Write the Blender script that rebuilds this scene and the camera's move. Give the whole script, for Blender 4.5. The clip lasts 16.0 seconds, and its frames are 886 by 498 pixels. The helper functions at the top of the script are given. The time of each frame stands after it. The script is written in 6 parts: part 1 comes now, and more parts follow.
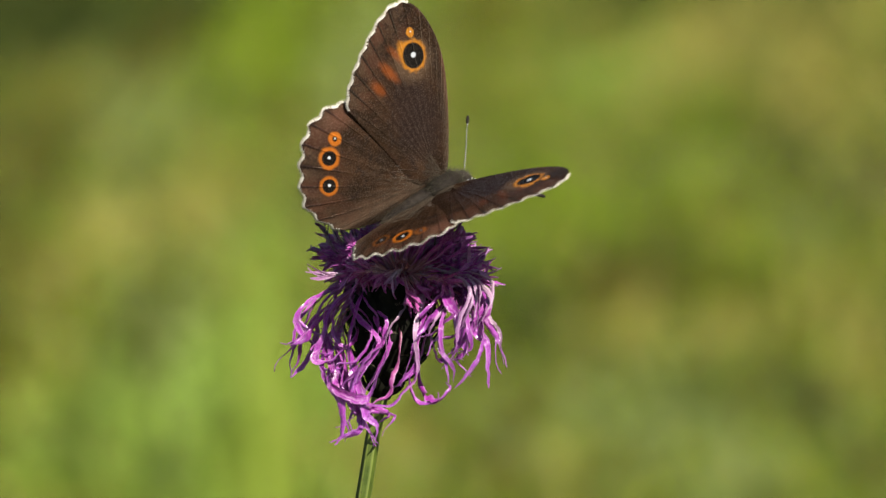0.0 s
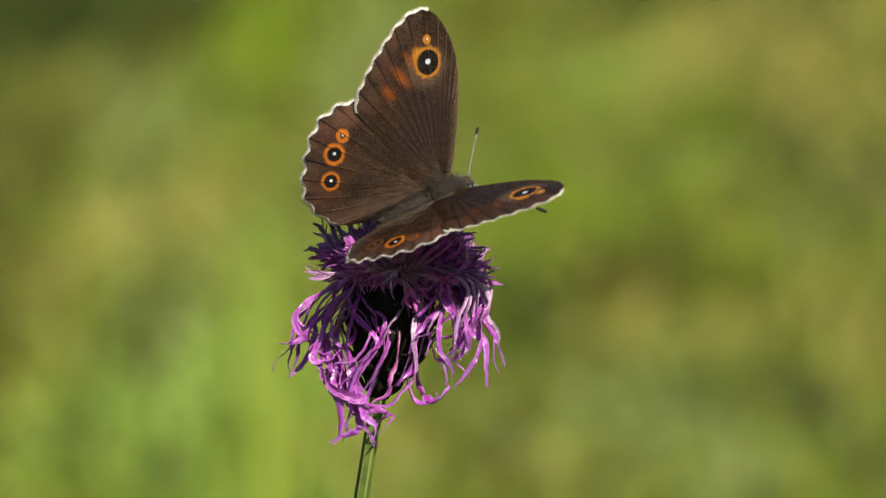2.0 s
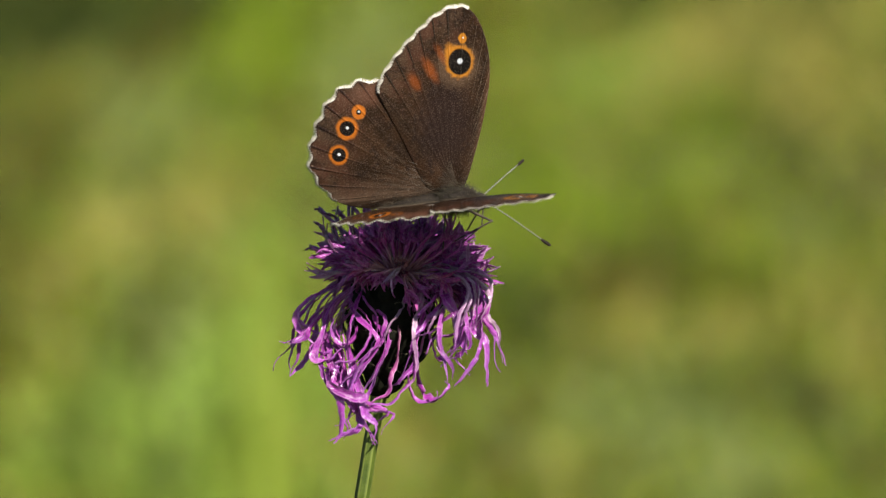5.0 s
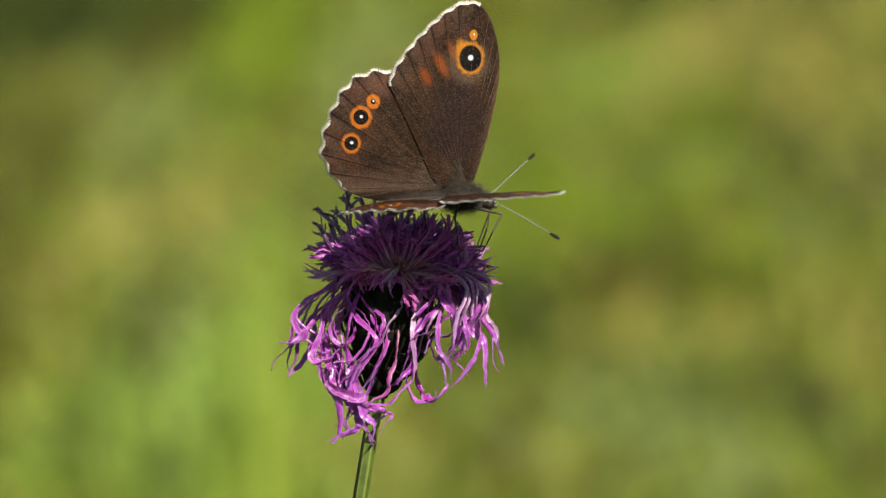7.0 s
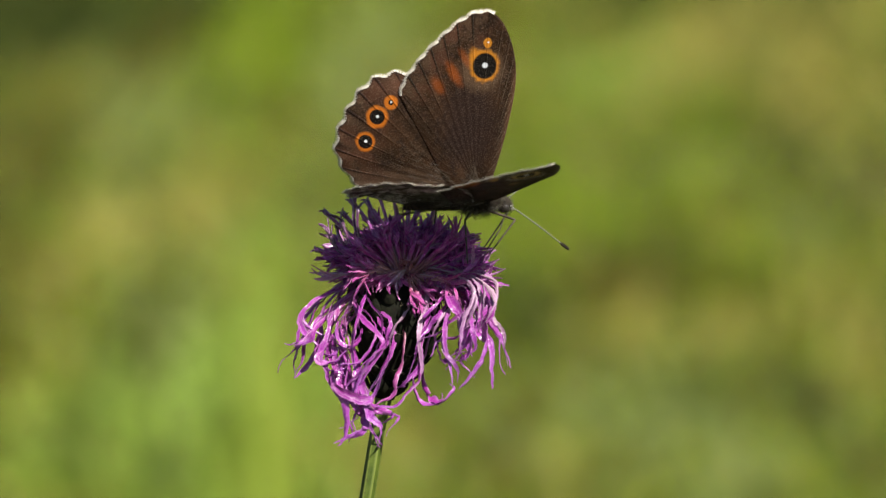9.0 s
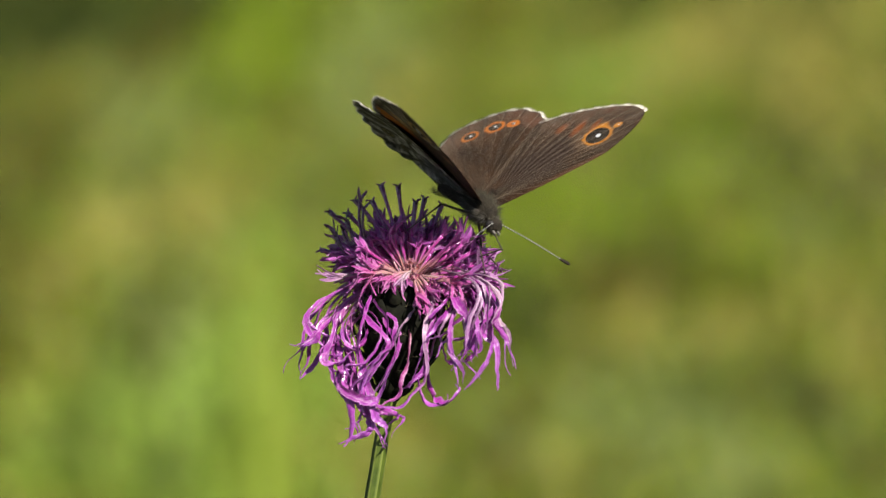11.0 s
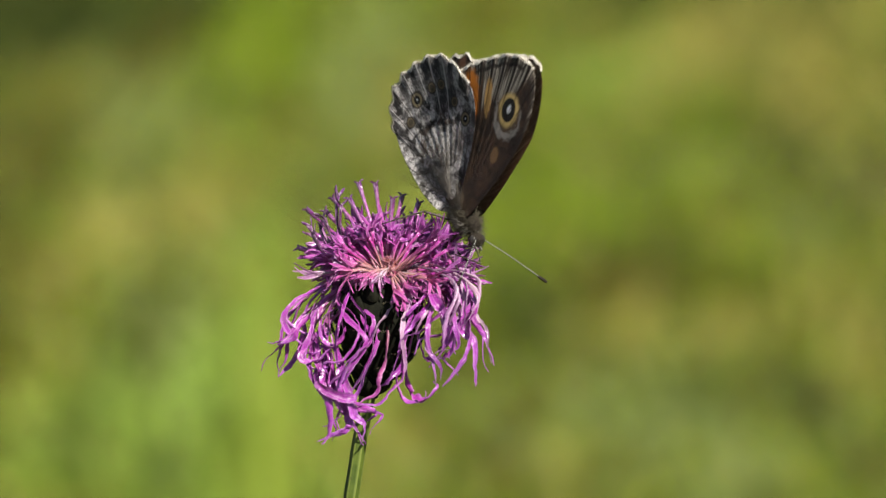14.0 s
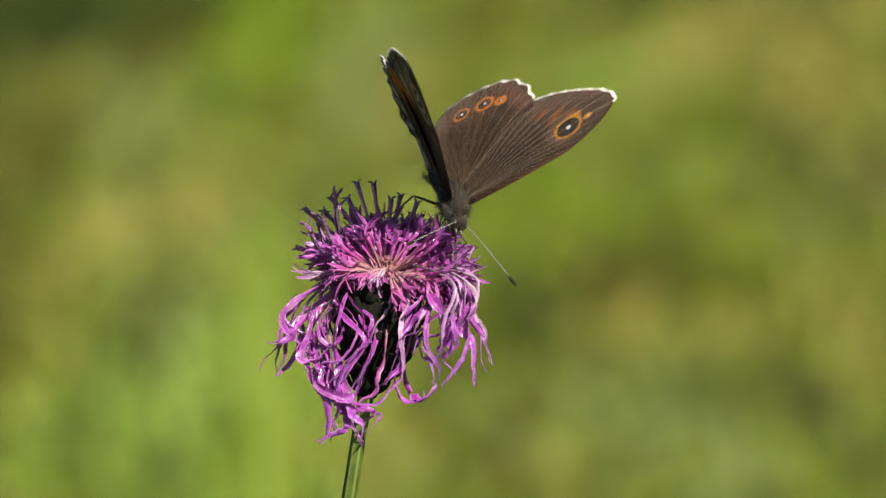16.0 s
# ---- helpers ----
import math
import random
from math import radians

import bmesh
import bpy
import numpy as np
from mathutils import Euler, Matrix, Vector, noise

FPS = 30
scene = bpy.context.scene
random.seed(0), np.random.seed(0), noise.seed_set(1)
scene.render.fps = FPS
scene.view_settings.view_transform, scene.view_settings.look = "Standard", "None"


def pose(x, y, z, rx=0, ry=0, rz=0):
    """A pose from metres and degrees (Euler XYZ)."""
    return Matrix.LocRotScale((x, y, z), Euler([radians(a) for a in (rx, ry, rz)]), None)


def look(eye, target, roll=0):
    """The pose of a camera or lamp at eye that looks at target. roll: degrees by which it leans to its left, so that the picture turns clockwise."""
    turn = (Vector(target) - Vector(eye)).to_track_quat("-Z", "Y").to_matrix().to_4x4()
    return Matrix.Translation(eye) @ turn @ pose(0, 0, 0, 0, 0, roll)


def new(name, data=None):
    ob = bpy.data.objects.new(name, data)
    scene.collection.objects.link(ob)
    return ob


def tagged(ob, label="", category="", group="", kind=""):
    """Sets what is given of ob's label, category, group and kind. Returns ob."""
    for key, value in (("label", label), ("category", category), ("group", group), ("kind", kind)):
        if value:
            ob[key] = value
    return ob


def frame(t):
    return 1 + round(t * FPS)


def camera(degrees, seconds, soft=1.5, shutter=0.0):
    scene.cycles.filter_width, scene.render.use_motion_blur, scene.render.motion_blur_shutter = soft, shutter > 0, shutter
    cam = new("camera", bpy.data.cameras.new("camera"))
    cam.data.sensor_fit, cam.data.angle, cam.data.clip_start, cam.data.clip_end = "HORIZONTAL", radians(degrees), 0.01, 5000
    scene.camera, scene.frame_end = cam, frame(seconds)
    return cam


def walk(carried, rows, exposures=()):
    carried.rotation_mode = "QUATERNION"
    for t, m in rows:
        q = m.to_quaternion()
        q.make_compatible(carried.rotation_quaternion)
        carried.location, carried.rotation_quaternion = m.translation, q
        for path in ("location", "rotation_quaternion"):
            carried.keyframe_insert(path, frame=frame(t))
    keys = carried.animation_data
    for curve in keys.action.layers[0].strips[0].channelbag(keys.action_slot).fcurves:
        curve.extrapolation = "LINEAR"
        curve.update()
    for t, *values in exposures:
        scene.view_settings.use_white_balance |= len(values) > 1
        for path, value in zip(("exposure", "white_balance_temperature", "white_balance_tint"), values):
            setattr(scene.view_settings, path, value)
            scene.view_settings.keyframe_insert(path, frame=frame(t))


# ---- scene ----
# a tripod, a short telephoto and a flower head half a metre over the meadow
TARGET = Vector((0.0, 0.0, 0.50))
EYE = TARGET + 0.6 * Vector((0, -math.cos(radians(12)), math.sin(radians(12))))
cam = camera(12.0, 16.0, soft=1.3)
cam.data.dof.use_dof = True
cam.data.dof.focus_distance = 0.598
cam.data.dof.aperture_fstop = 16.0
walk(cam, [(0.0, look(EYE, TARGET)), (16.0, look(EYE, TARGET))])

# ---- light: a clear summer noon, the sun high behind the camera, a little to its right ----
SUN_TURN, SUN_HIGH = 144.0, 46.0
SUN_WAY = Vector((math.sin(radians(SUN_TURN)) * math.cos(radians(SUN_HIGH)),
                  math.cos(radians(SUN_TURN)) * math.cos(radians(SUN_HIGH)), math.sin(radians(SUN_HIGH))))
world = bpy.data.worlds.new("meadow_sky")
scene.world = world
world.use_nodes = True
sky = world.node_tree.nodes.new("ShaderNodeTexSky")
sky.sky_type, sky.sun_disc = "NISHITA", False
sky.sun_elevation, sky.sun_rotation = radians(SUN_HIGH), radians(SUN_TURN)
backing = world.node_tree.nodes["Background"]
backing.inputs["Strength"].default_value = 0.05
world.node_tree.links.new(sky.outputs[0], backing.inputs["Color"])
sun = new("sun", bpy.data.lights.new("sun", "SUN"))
sun.data.energy, sun.data.angle, sun.data.color = 5.2, radians(0.5), (1.0, 0.95, 0.86)
sun.matrix_world = look(SUN_WAY * 20, (0, 0, 0))
scene.view_settings.exposure = 0.69


# ---- materials ----
class Paint:
    """A node material in the making."""

    def __init__(self, name):
        self.mat = bpy.data.materials.new(name)
        self.mat.use_nodes = True
        self.tree = self.mat.node_tree
        self.bsdf = self.tree.nodes["Principled BSDF"]
        self.out = self.tree.nodes["Material Output"]

    def node(self, kind, **inputs):
        n = self.tree.nodes.new(kind)
        for key, value in inputs.items():
            self.put(n.inputs[key.replace("_", " ")], value)
        return n

    def put(self, socket, value):
        if isinstance(value, bpy.types.NodeSocket):
            self.tree.links.new(value, socket)
        elif isinstance(value, (tuple, list)) and len(value) == 3 and socket.type == "RGBA":
            socket.default_value = (*value, 1)
        else:
            socket.default_value = value

    def math(self, op, a, b=0.0, clamp=False):
        n = self.tree.nodes.new("ShaderNodeMath")
        n.operation, n.use_clamp = op, clamp
        self.put(n.inputs[0], a)
        self.put(n.inputs[1], b)
        return n.outputs[0]

    def step(self, x, lo, hi, a=0.0, b=1.0):
        n = self.tree.nodes.new("ShaderNodeMapRange")
        n.interpolation_type = "SMOOTHSTEP"
        for i, v in enumerate((x, lo, hi, a, b)):
            self.put(n.inputs[i], v)
        return n.outputs[0]

    def mix(self, fac, a, b, blend="MIX"):
        n = self.tree.nodes.new("ShaderNodeMix")
        n.data_type, n.blend_type = "RGBA", blend
        self.put(n.inputs[0], fac)
        self.put(n.inputs[6], a)
        self.put(n.inputs[7], b)
        return n.outputs[2]

    def noise(self, vec, scale, detail=4.0, rough=0.55, distort=0.0):
        n = self.node("ShaderNodeTexNoise", Scale=scale, Detail=detail, Roughness=rough, Distortion=distort)
        if vec is not None:
            self.put(n.inputs["Vector"], vec)
        return n.outputs["Fac"]

    def coords(self, factor=1000.0):
        """Object coordinates in millimetres: the vector, and its parts."""
        c = self.node("ShaderNodeTexCoord")
        n = self.tree.nodes.new("ShaderNodeVectorMath")
        n.operation = "SCALE"
        self.put(n.inputs[0], c.outputs["Object"])
        n.inputs["Scale"].default_value = factor
        s = self.node("ShaderNodeSeparateXYZ", Vector=n.outputs[0])
        return n.outputs[0], s.outputs[0], s.outputs[1], s.outputs[2]

    def attr(self, name):
        n = self.tree.nodes.new("ShaderNodeAttribute")
        n.attribute_name = name
        return n.outputs["Fac"]

    def chance(self):
        return self.node("ShaderNodeObjectInfo").outputs["Random"]

    def island(self):
        return self.node("ShaderNodeNewGeometry").outputs["Random Per Island"]

    def spot(self, u, v, u0, v0, a, b, wobble=None, slant=0.0):
        """Distance from the middle of an oval, 1 at its rim."""
        du, dv = self.math("SUBTRACT", u, u0), self.math("SUBTRACT", v, v0)
        if slant:
            co, si = math.cos(radians(slant)), math.sin(radians(slant))
            du, dv = (self.math("ADD", self.math("MULTIPLY", du, co), self.math("MULTIPLY", dv, si)),
                      self.math("SUBTRACT", self.math("MULTIPLY", dv, co), self.math("MULTIPLY", du, si)))
        x, y = self.math("DIVIDE", du, a), self.math("DIVIDE", dv, b)
        d = self.math("SQRT", self.math("ADD", self.math("MULTIPLY", x, x), self.math("MULTIPLY", y, y)))
        return d if wobble is None else self.math("ADD", d, wobble)

    def bump(self, height, strength, distance):
        n = self.node("ShaderNodeBump", Height=height, Strength=strength, Distance=distance)
        self.put(self.bsdf.inputs["Normal"], n.outputs[0])

    def done(self, color, rough=0.6, spec=0.3, **more):
        self.put(self.bsdf.inputs["Base Color"], color)
        self.put(self.bsdf.inputs["Roughness"], rough)
        self.put(self.bsdf.inputs["Specular IOR Level"], spec)
        for key, value in more.items():
            self.put(self.bsdf.inputs[key.replace("_", " ")], value)
        return self.mat

    def glow_through(self, color, share):
        """Lets a share of the light through, as thin leaves do."""
        thin = self.node("ShaderNodeBsdfTranslucent", Color=color)
        m = self.node("ShaderNodeMixShader", Fac=share)
        self.tree.links.new(self.bsdf.outputs[0], m.inputs[1])
        self.tree.links.new(thin.outputs[0], m.inputs[2])
        self.tree.links.new(m.outputs[0], self.out.inputs["Surface"])


def tinted_noise(name, dark, light, scale, rough=0.7, spec=0.2, bump=0.0, factor=1000.0):
    p = Paint(name)
    vec = p.coords(factor)[0]
    f = p.math("ADD", p.math("MULTIPLY", p.noise(vec, scale), 0.6), p.math("MULTIPLY", p.noise(vec, scale * 5), 0.4))
    col = p.mix(p.step(f, 0.3, 0.7), dark, light)
    if bump:
        p.bump(f, 0.6, bump)
    return p.done(col, rough, spec)


ORANGE, AMBER, SOOT, PUPIL = (0.343, 0.096, 0.008), (0.383, 0.145, 0.013), (0.004, 0.0035, 0.0035), (0.561, 0.581, 0.607)


def wing_ground(p, vec, u, v):
    """Scale rows and dusting shared by all wing faces: fine grain, and streaks along the veins."""
    cell, rad = p.attr("cell"), p.attr("rad")
    grain = p.noise(vec, 6.0, 3, 0.7)
    streak = p.node("ShaderNodeCombineXYZ", X=p.math("MULTIPLY", cell, 7.0), Y=p.math("MULTIPLY", rad, 2.5), Z=0.0).outputs[0]
    streak = p.noise(streak, 1.0, 3, 0.6)
    wave = p.math("ABSOLUTE", p.math("SUBTRACT", cell, p.math("ROUND", cell)))
    vein = p.math("MULTIPLY", p.step(wave, 0.02, 0.075, 1.0, 0.0), p.step(rad, 0.45, 0.75))
    return cell, rad, grain, streak, vein


def ocellus(p, col, u, v, at, ring, black, pupil, ring_color, wobble=None, slant=0.0):
    col = p.mix(p.step(p.spot(u, v, *at, *ring, wobble, slant), 0.78, 1.08, 1.0, 0.0), col, ring_color)
    if black:
        col = p.mix(p.step(p.spot(u, v, *at, *black, None, slant), 0.9, 1.08, 1.0, 0.0), col, SOOT)
    return p.mix(p.step(p.spot(u, v, at[0] + 0.05, at[1] + 0.08, pupil, pupil), 0.6, 1.2, 1.0, 0.0), col, PUPIL)


def wing_upper(fore):
    p = Paint("forewing_upper" if fore else "hindwing_upper")
    vec, u, v, _ = p.coords()
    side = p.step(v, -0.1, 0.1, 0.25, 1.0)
    v = p.math("ABSOLUTE", v)
    cell, rad, grain, streak, vein = wing_ground(p, vec, u, v)
    blotch = p.noise(vec, 0.22, 3)
    col = p.mix(p.step(blotch, 0.35, 0.65), (0.010, 0.0052, 0.0028), (0.029, 0.0135, 0.0062))
    col = p.mix(p.math("MULTIPLY", p.step(streak, 0.5, 0.75, 0.0, 0.6), p.step(rad, 0.45, 0.8)), col, (0.017, 0.010, 0.010))
    outer = p.attr("rim")
    pale = p.step(outer, 0.5, 4.2, 1.0, 0.0)
    col = p.mix(p.math("MULTIPLY", pale, p.step(wave_of(p, cell), 0.05, 0.2, 0.0, 0.5)), col, (0.076, 0.046, 0.028))
    col = p.mix(p.step(grain, 0.35, 0.75, 0.0, 0.26), col, p.mix(0.5, col, (0.098, 0.054, 0.029)))
    col = p.mix(p.step(p.noise(vec, 0.6, 5, 0.7), 0.50, 0.70, 0.0, 0.62), col, p.mix(0.5, col, (0.074, 0.042, 0.024)))
    col = p.mix(p.step(p.noise(vec, 0.9, 4, 0.7), 0.5, 0.64, 0.0, 0.8), col, (0.010, 0.006, 0.005))
    col = p.mix(p.step(p.noise(vec, 1.6, 2), 0.74, 0.80, 0.0, 0.4), col, (0.182, 0.132, 0.098))
    col = p.mix(p.math("MULTIPLY", p.step(outer, 2.0, 9.0, 1.0, 0.0), p.step(p.noise(vec, 0.35, 3), 0.42, 0.62, 0.0, 0.6)), col, (0.060, 0.024, 0.014))
    wob = p.math("MULTIPLY", p.math("SUBTRACT", p.noise(vec, 1.3, 3), 0.5), 0.55)
    if fore:
        col = p.mix(p.step(p.spot(u, v, -2.4, 9.5, 5.0, 8.0, wob), 0.4, 1.15, 0.8, 0.0), col, (0.016, 0.009, 0.008))
        col = p.mix(p.step(p.spot(u, v, -0.3, 17.4, 3.6, 3.5, wob), 0.6, 1.15, 0.6, 0.0), col, (0.091, 0.055, 0.032))
        col = p.mix(p.step(p.math("SUBTRACT", u, p.math("MULTIPLY", v, 0.2)), 0.4, 1.6, 0.0, 0.6), col, (0.098, 0.046, 0.024))
        for at, size, slant, much in (((-4.4, 17.2), (0.9, 2.5), 28, 0.5), ((-6.7, 15.6), (0.9, 1.8), 28, 0.42),
                                      ((-2.7, 19.2), (0.7, 2.2), 28, 0.4)):
            col = p.mix(p.step(p.spot(u, v, *at, *size, wob, slant), 0.2, 1.15, p.math("MULTIPLY", side, much), 0.0), col, (0.27, 0.060, 0.007))
        col = p.mix(p.math("MULTIPLY", vein, p.step(outer, 1.5, 6.0, 0.95, 0.0)), col, (0.012, 0.010, 0.007))
        col = ocellus(p, col, u, v, (0.55, 21.3), (0.66, 0.75), None, 0.14, AMBER, wob)
        col = p.mix(p.step(p.spot(u, v, -1.1, 19.0, 1.1, 1.9, wob, 20), 0.6, 1.1, 0.95, 0.0), col, AMBER)
        col = ocellus(p, col, u, v, (0.0, 18.0), (2.25, 2.45), (1.74, 1.90), 0.42, AMBER, p.math("MULTIPLY", wob, 0.9))
    else:
        col = p.mix(p.step(v, -0.5, 4.0, 0.45, 0.0), col, (0.103, 0.066, 0.043))
        col = p.mix(p.step(p.spot(u, v, -9.5, 15.0, 4.0, 2.0, wob), 0.3, 1.2, 0.45, 0.0), col, (0.103, 0.045, 0.028))
        col = p.mix(p.math("MULTIPLY", vein, p.step(outer, 0.5, 4.0, 0.75, 0.0)), col, (0.013, 0.008, 0.008))
        small = p.math("MULTIPLY", wob, 0.5)
        plain = col
        col = ocellus(p, col, u, v, (-11.2, 12.7), (1.02, 1.12), (0.36, 0.38), 0.16, ORANGE, small)
        col = ocellus(p, col, u, v, (-14.6, 7.0), (1.44, 1.50), (1.00, 1.00), 0.23, ORANGE, small)
        col = p.mix(side, plain, col)
        col = ocellus(p, col, u, v, (-13.07, 10.6), (1.62, 1.70), (1.08, 1.08), 0.23, ORANGE, small)
    col = p.mix(p.step(outer, 0.1, 0.55, 0.8, 0.0), col, (0.020, 0.013, 0.009))
    p.bump(p.math("ADD", grain, p.math("MULTIPLY", vein, 0.8)), 0.8, 0.00016)
    flake = p.noise(vec, 6.0, 2, 0.5)
    glint = p.step(flake, 0.55, 0.65, 0.04, 0.6)
    # sheen brightens the +y wings only, standing in for sunlight glancing off them
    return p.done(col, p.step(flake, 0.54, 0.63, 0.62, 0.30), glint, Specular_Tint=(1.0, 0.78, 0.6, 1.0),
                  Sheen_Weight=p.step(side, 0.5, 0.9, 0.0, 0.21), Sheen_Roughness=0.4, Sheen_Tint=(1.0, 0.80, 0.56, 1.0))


def wave_of(p, cell):
    return p.math("ABSOLUTE", p.math("SUBTRACT", cell, p.math("ROUND", cell)))


def wing_under(fore):
    p = Paint("forewing_under" if fore else "hindwing_under")
    vec, u, v, _ = p.coords()
    v = p.math("ABSOLUTE", v)
    cell, rad, grain, streak, vein = wing_ground(p, vec, u, v)
    wob = p.math("MULTIPLY", p.math("SUBTRACT", p.noise(vec, 1.1, 3), 0.5), 0.6)
    outer = p.attr("rim")
    wave = wave_of(p, cell)
    blotch = p.noise(vec, 0.45, 5, 0.65, 0.6)
    if fore:
        col = p.mix(p.step(blotch, 0.35, 0.65), (0.014, 0.009, 0.006), (0.056, 0.031, 0.018))
        col = p.mix(p.step(p.noise(vec, 0.8, 4, 0.7), 0.5, 0.68, 0.0, 0.7), col, (0.026, 0.016, 0.011))
        band = p.math("MULTIPLY", p.step(outer, 5.0, 8.0, 1.0, 0.0), p.step(v, 11.5, 15.5))
        lines = p.math("MULTIPLY", p.step(wave, 0.05, 0.17), p.step(p.math("ABSOLUTE", p.math("SUBTRACT", wave, 0.27)), 0.02, 0.09, 0.25, 1.0))
        col = p.mix(band, col, p.mix(lines, (0.012, 0.009, 0.008), p.mix(p.step(streak, 0.40, 0.62), (0.060, 0.045, 0.034), (0.52, 0.47, 0.39))))
        col = p.mix(p.math("MULTIPLY", p.step(p.math("ABSOLUTE", p.math("SUBTRACT", outer, 1.3)), 0.15, 0.45, 0.85, 0.0), p.step(v, 9.5, 13.0)), col, (0.016, 0.011, 0.009))
        inner = p.step(p.spot(u, v, -7.6, 14.8, 2.1, 4.6, wob, 16), 0.75, 1.1, 1.0, 0.0)
        col = p.mix(inner, col, p.mix(p.step(v, 10.5, 16.0), (0.145, 0.030, 0.01), (0.462, 0.145, 0.012)))
        col = p.mix(p.step(p.spot(u, v, -4.5, 17.2, 0.75, 3.0, wob, 16), 0.75, 1.1, 1.0, 0.0), col, (0.515, 0.297, 0.099))
        col = p.mix(p.step(p.spot(u, v, -5.7, 16.0, 0.3, 3.4, wob, 16), 0.75, 1.1, 0.9, 0.0), col, (0.066, 0.030, 0.013))
        col = p.mix(p.step(p.spot(u, v, 0.2, 16.6, 2.9, 3.4, wob), 0.82, 1.06, 0.85, 0.0), col, (0.304, 0.277, 0.251))
        col = p.mix(p.step(p.spot(u, v, 0.1, 17.3, 2.5, 2.9, wob), 0.86, 1.02, 1.0, 0.0), col, (0.086, 0.056, 0.033))
        col = ocellus(p, col, u, v, (0.0, 17.8), (2.05, 2.75), (1.32, 1.85), 0.45, (0.56, 0.40, 0.155), p.math("MULTIPLY", wob, 0.3))
        col = p.mix(p.step(p.spot(u, v, 0.05, 17.95, 0.36, 0.80), 0.6, 1.2, 1.0, 0.0), col, (0.80, 0.82, 0.84))
        col = p.mix(p.step(p.spot(u, v, 0.5, 10.6, 0.9, 1.6, wob), 0.5, 1.1, 0.7, 0.0), col, (0.215, 0.120, 0.052))
        col = p.mix(p.step(p.math("SUBTRACT", u, p.math("MULTIPLY", v, 0.2)), 0.1, 0.9, 0.0, 0.8), col, (0.023, 0.014, 0.009))
        col = p.mix(p.math("MULTIPLY", vein, 0.55), col, (0.023, 0.015, 0.011))
    else:
        col = p.mix(p.step(blotch, 0.40, 0.60), (0.020, 0.016, 0.015), (0.70, 0.66, 0.64))
        small = p.math("MULTIPLY", wob, 0.4)
        speck = p.noise(vec, 2.0, 5, 0.75)
        col = p.mix(p.step(speck, 0.49, 0.57, 0.0, 0.62), col, (0.026, 0.021, 0.018))
        wedge = p.math("MULTIPLY", p.step(outer, 0.8, 5.2, 1.0, 0.0), p.step(p.math("ADD", wave, p.math("MULTIPLY", outer, 0.035)), 0.30, 0.40))
        col = p.mix(p.math("MULTIPLY", wedge, 0.95), col, (0.015, 0.014, 0.015))
        col = p.mix(p.math("MULTIPLY", p.step(outer, 0.2, 5.5, 1.0, 0.0), p.step(wave, 0.02, 0.09, 0.5, 0.0)), col, (0.38, 0.365, 0.35))
        col = p.mix(p.step(p.spot(u, v, -12.4, 12.2, 4.6, 4.2, wob), 0.6, 1.1, 0.72, 0.0), col, p.mix(p.step(wave, 0.03, 0.10), (0.52, 0.50, 0.49), (0.034, 0.034, 0.038)))
        col = p.mix(p.step(grain, 0.4, 0.7, 0.0, 0.4), col, p.mix(0.5, col, (0.033, 0.026, 0.023)))
        rows = p.node("ShaderNodeCombineXYZ", X=p.math("MULTIPLY", cell, 22.0), Y=p.math("MULTIPLY", rad, 16.0), Z=0.0).outputs[0]
        rows = p.noise(rows, 1.0, 2, 0.6)
        col = p.mix(p.step(rows, 0.5, 0.62, 0.0, 0.22), col, (0.033, 0.026, 0.022))
        col = p.mix(p.step(rows, 0.3, 0.42, 0.40, 0.0), col, (0.62, 0.59, 0.57))
        ribbon = p.math("ABSOLUTE", p.math("SUBTRACT", p.math("ADD", rad, p.math("MULTIPLY", p.noise(vec, 0.5, 3), 0.3)), 0.70))
        col = p.mix(p.step(ribbon, 0.008, 0.03, 0.75, 0.0), col, (0.066, 0.043, 0.030))
        col = p.mix(p.step(p.spot(u, v, -4.0, 9.0, 3.2, 5.5, wob), 0.5, 1.15, 0.45, 0.0), col, (0.158, 0.139, 0.125))
        for at, size in (((-5.1, 11.5), 1.0), ((-8.3, 12.0), 0.75), ((-11.8, 12.3), 0.75), ((-13.1, 10.6), 0.8),
                         ((-14.6, 7.1), 1.15), ((-13.9, 3.5), 0.8)):
            col = p.mix(p.step(p.spot(u, v, *at, 1.05 * size, 1.2 * size, small), 0.85, 1.08, 0.9, 0.0), col, (0.030, 0.022, 0.016))
            strong = size > 0.9
            col = p.mix(p.step(p.spot(u, v, *at, 0.85 * size, 0.98 * size, small), 0.85, 1.08, 1.0 if strong else 0.5, 0.0), col, (0.218, 0.172, 0.099))
            col = p.mix(p.step(p.spot(u, v, *at, 0.52 * size, 0.6 * size), 0.85, 1.08, 1.0 if strong else 0.5, 0.0), col, SOOT)
            if strong:
                col = p.mix(p.step(p.spot(u, v, at[0], at[1] + 0.05, 0.17, 0.2), 0.6, 1.2, 1.0, 0.0), col, PUPIL)
    col = p.mix(p.step(outer, 0.1, 0.45, 0.7, 0.0), col, (0.046, 0.033, 0.026))
    p.bump(p.math("ADD", grain, p.math("MULTIPLY", vein, 1.0)), 1.0, 0.0003)
    return p.done(col, p.step(grain, 0.2, 0.8, 0.45, 0.7), 0.2)


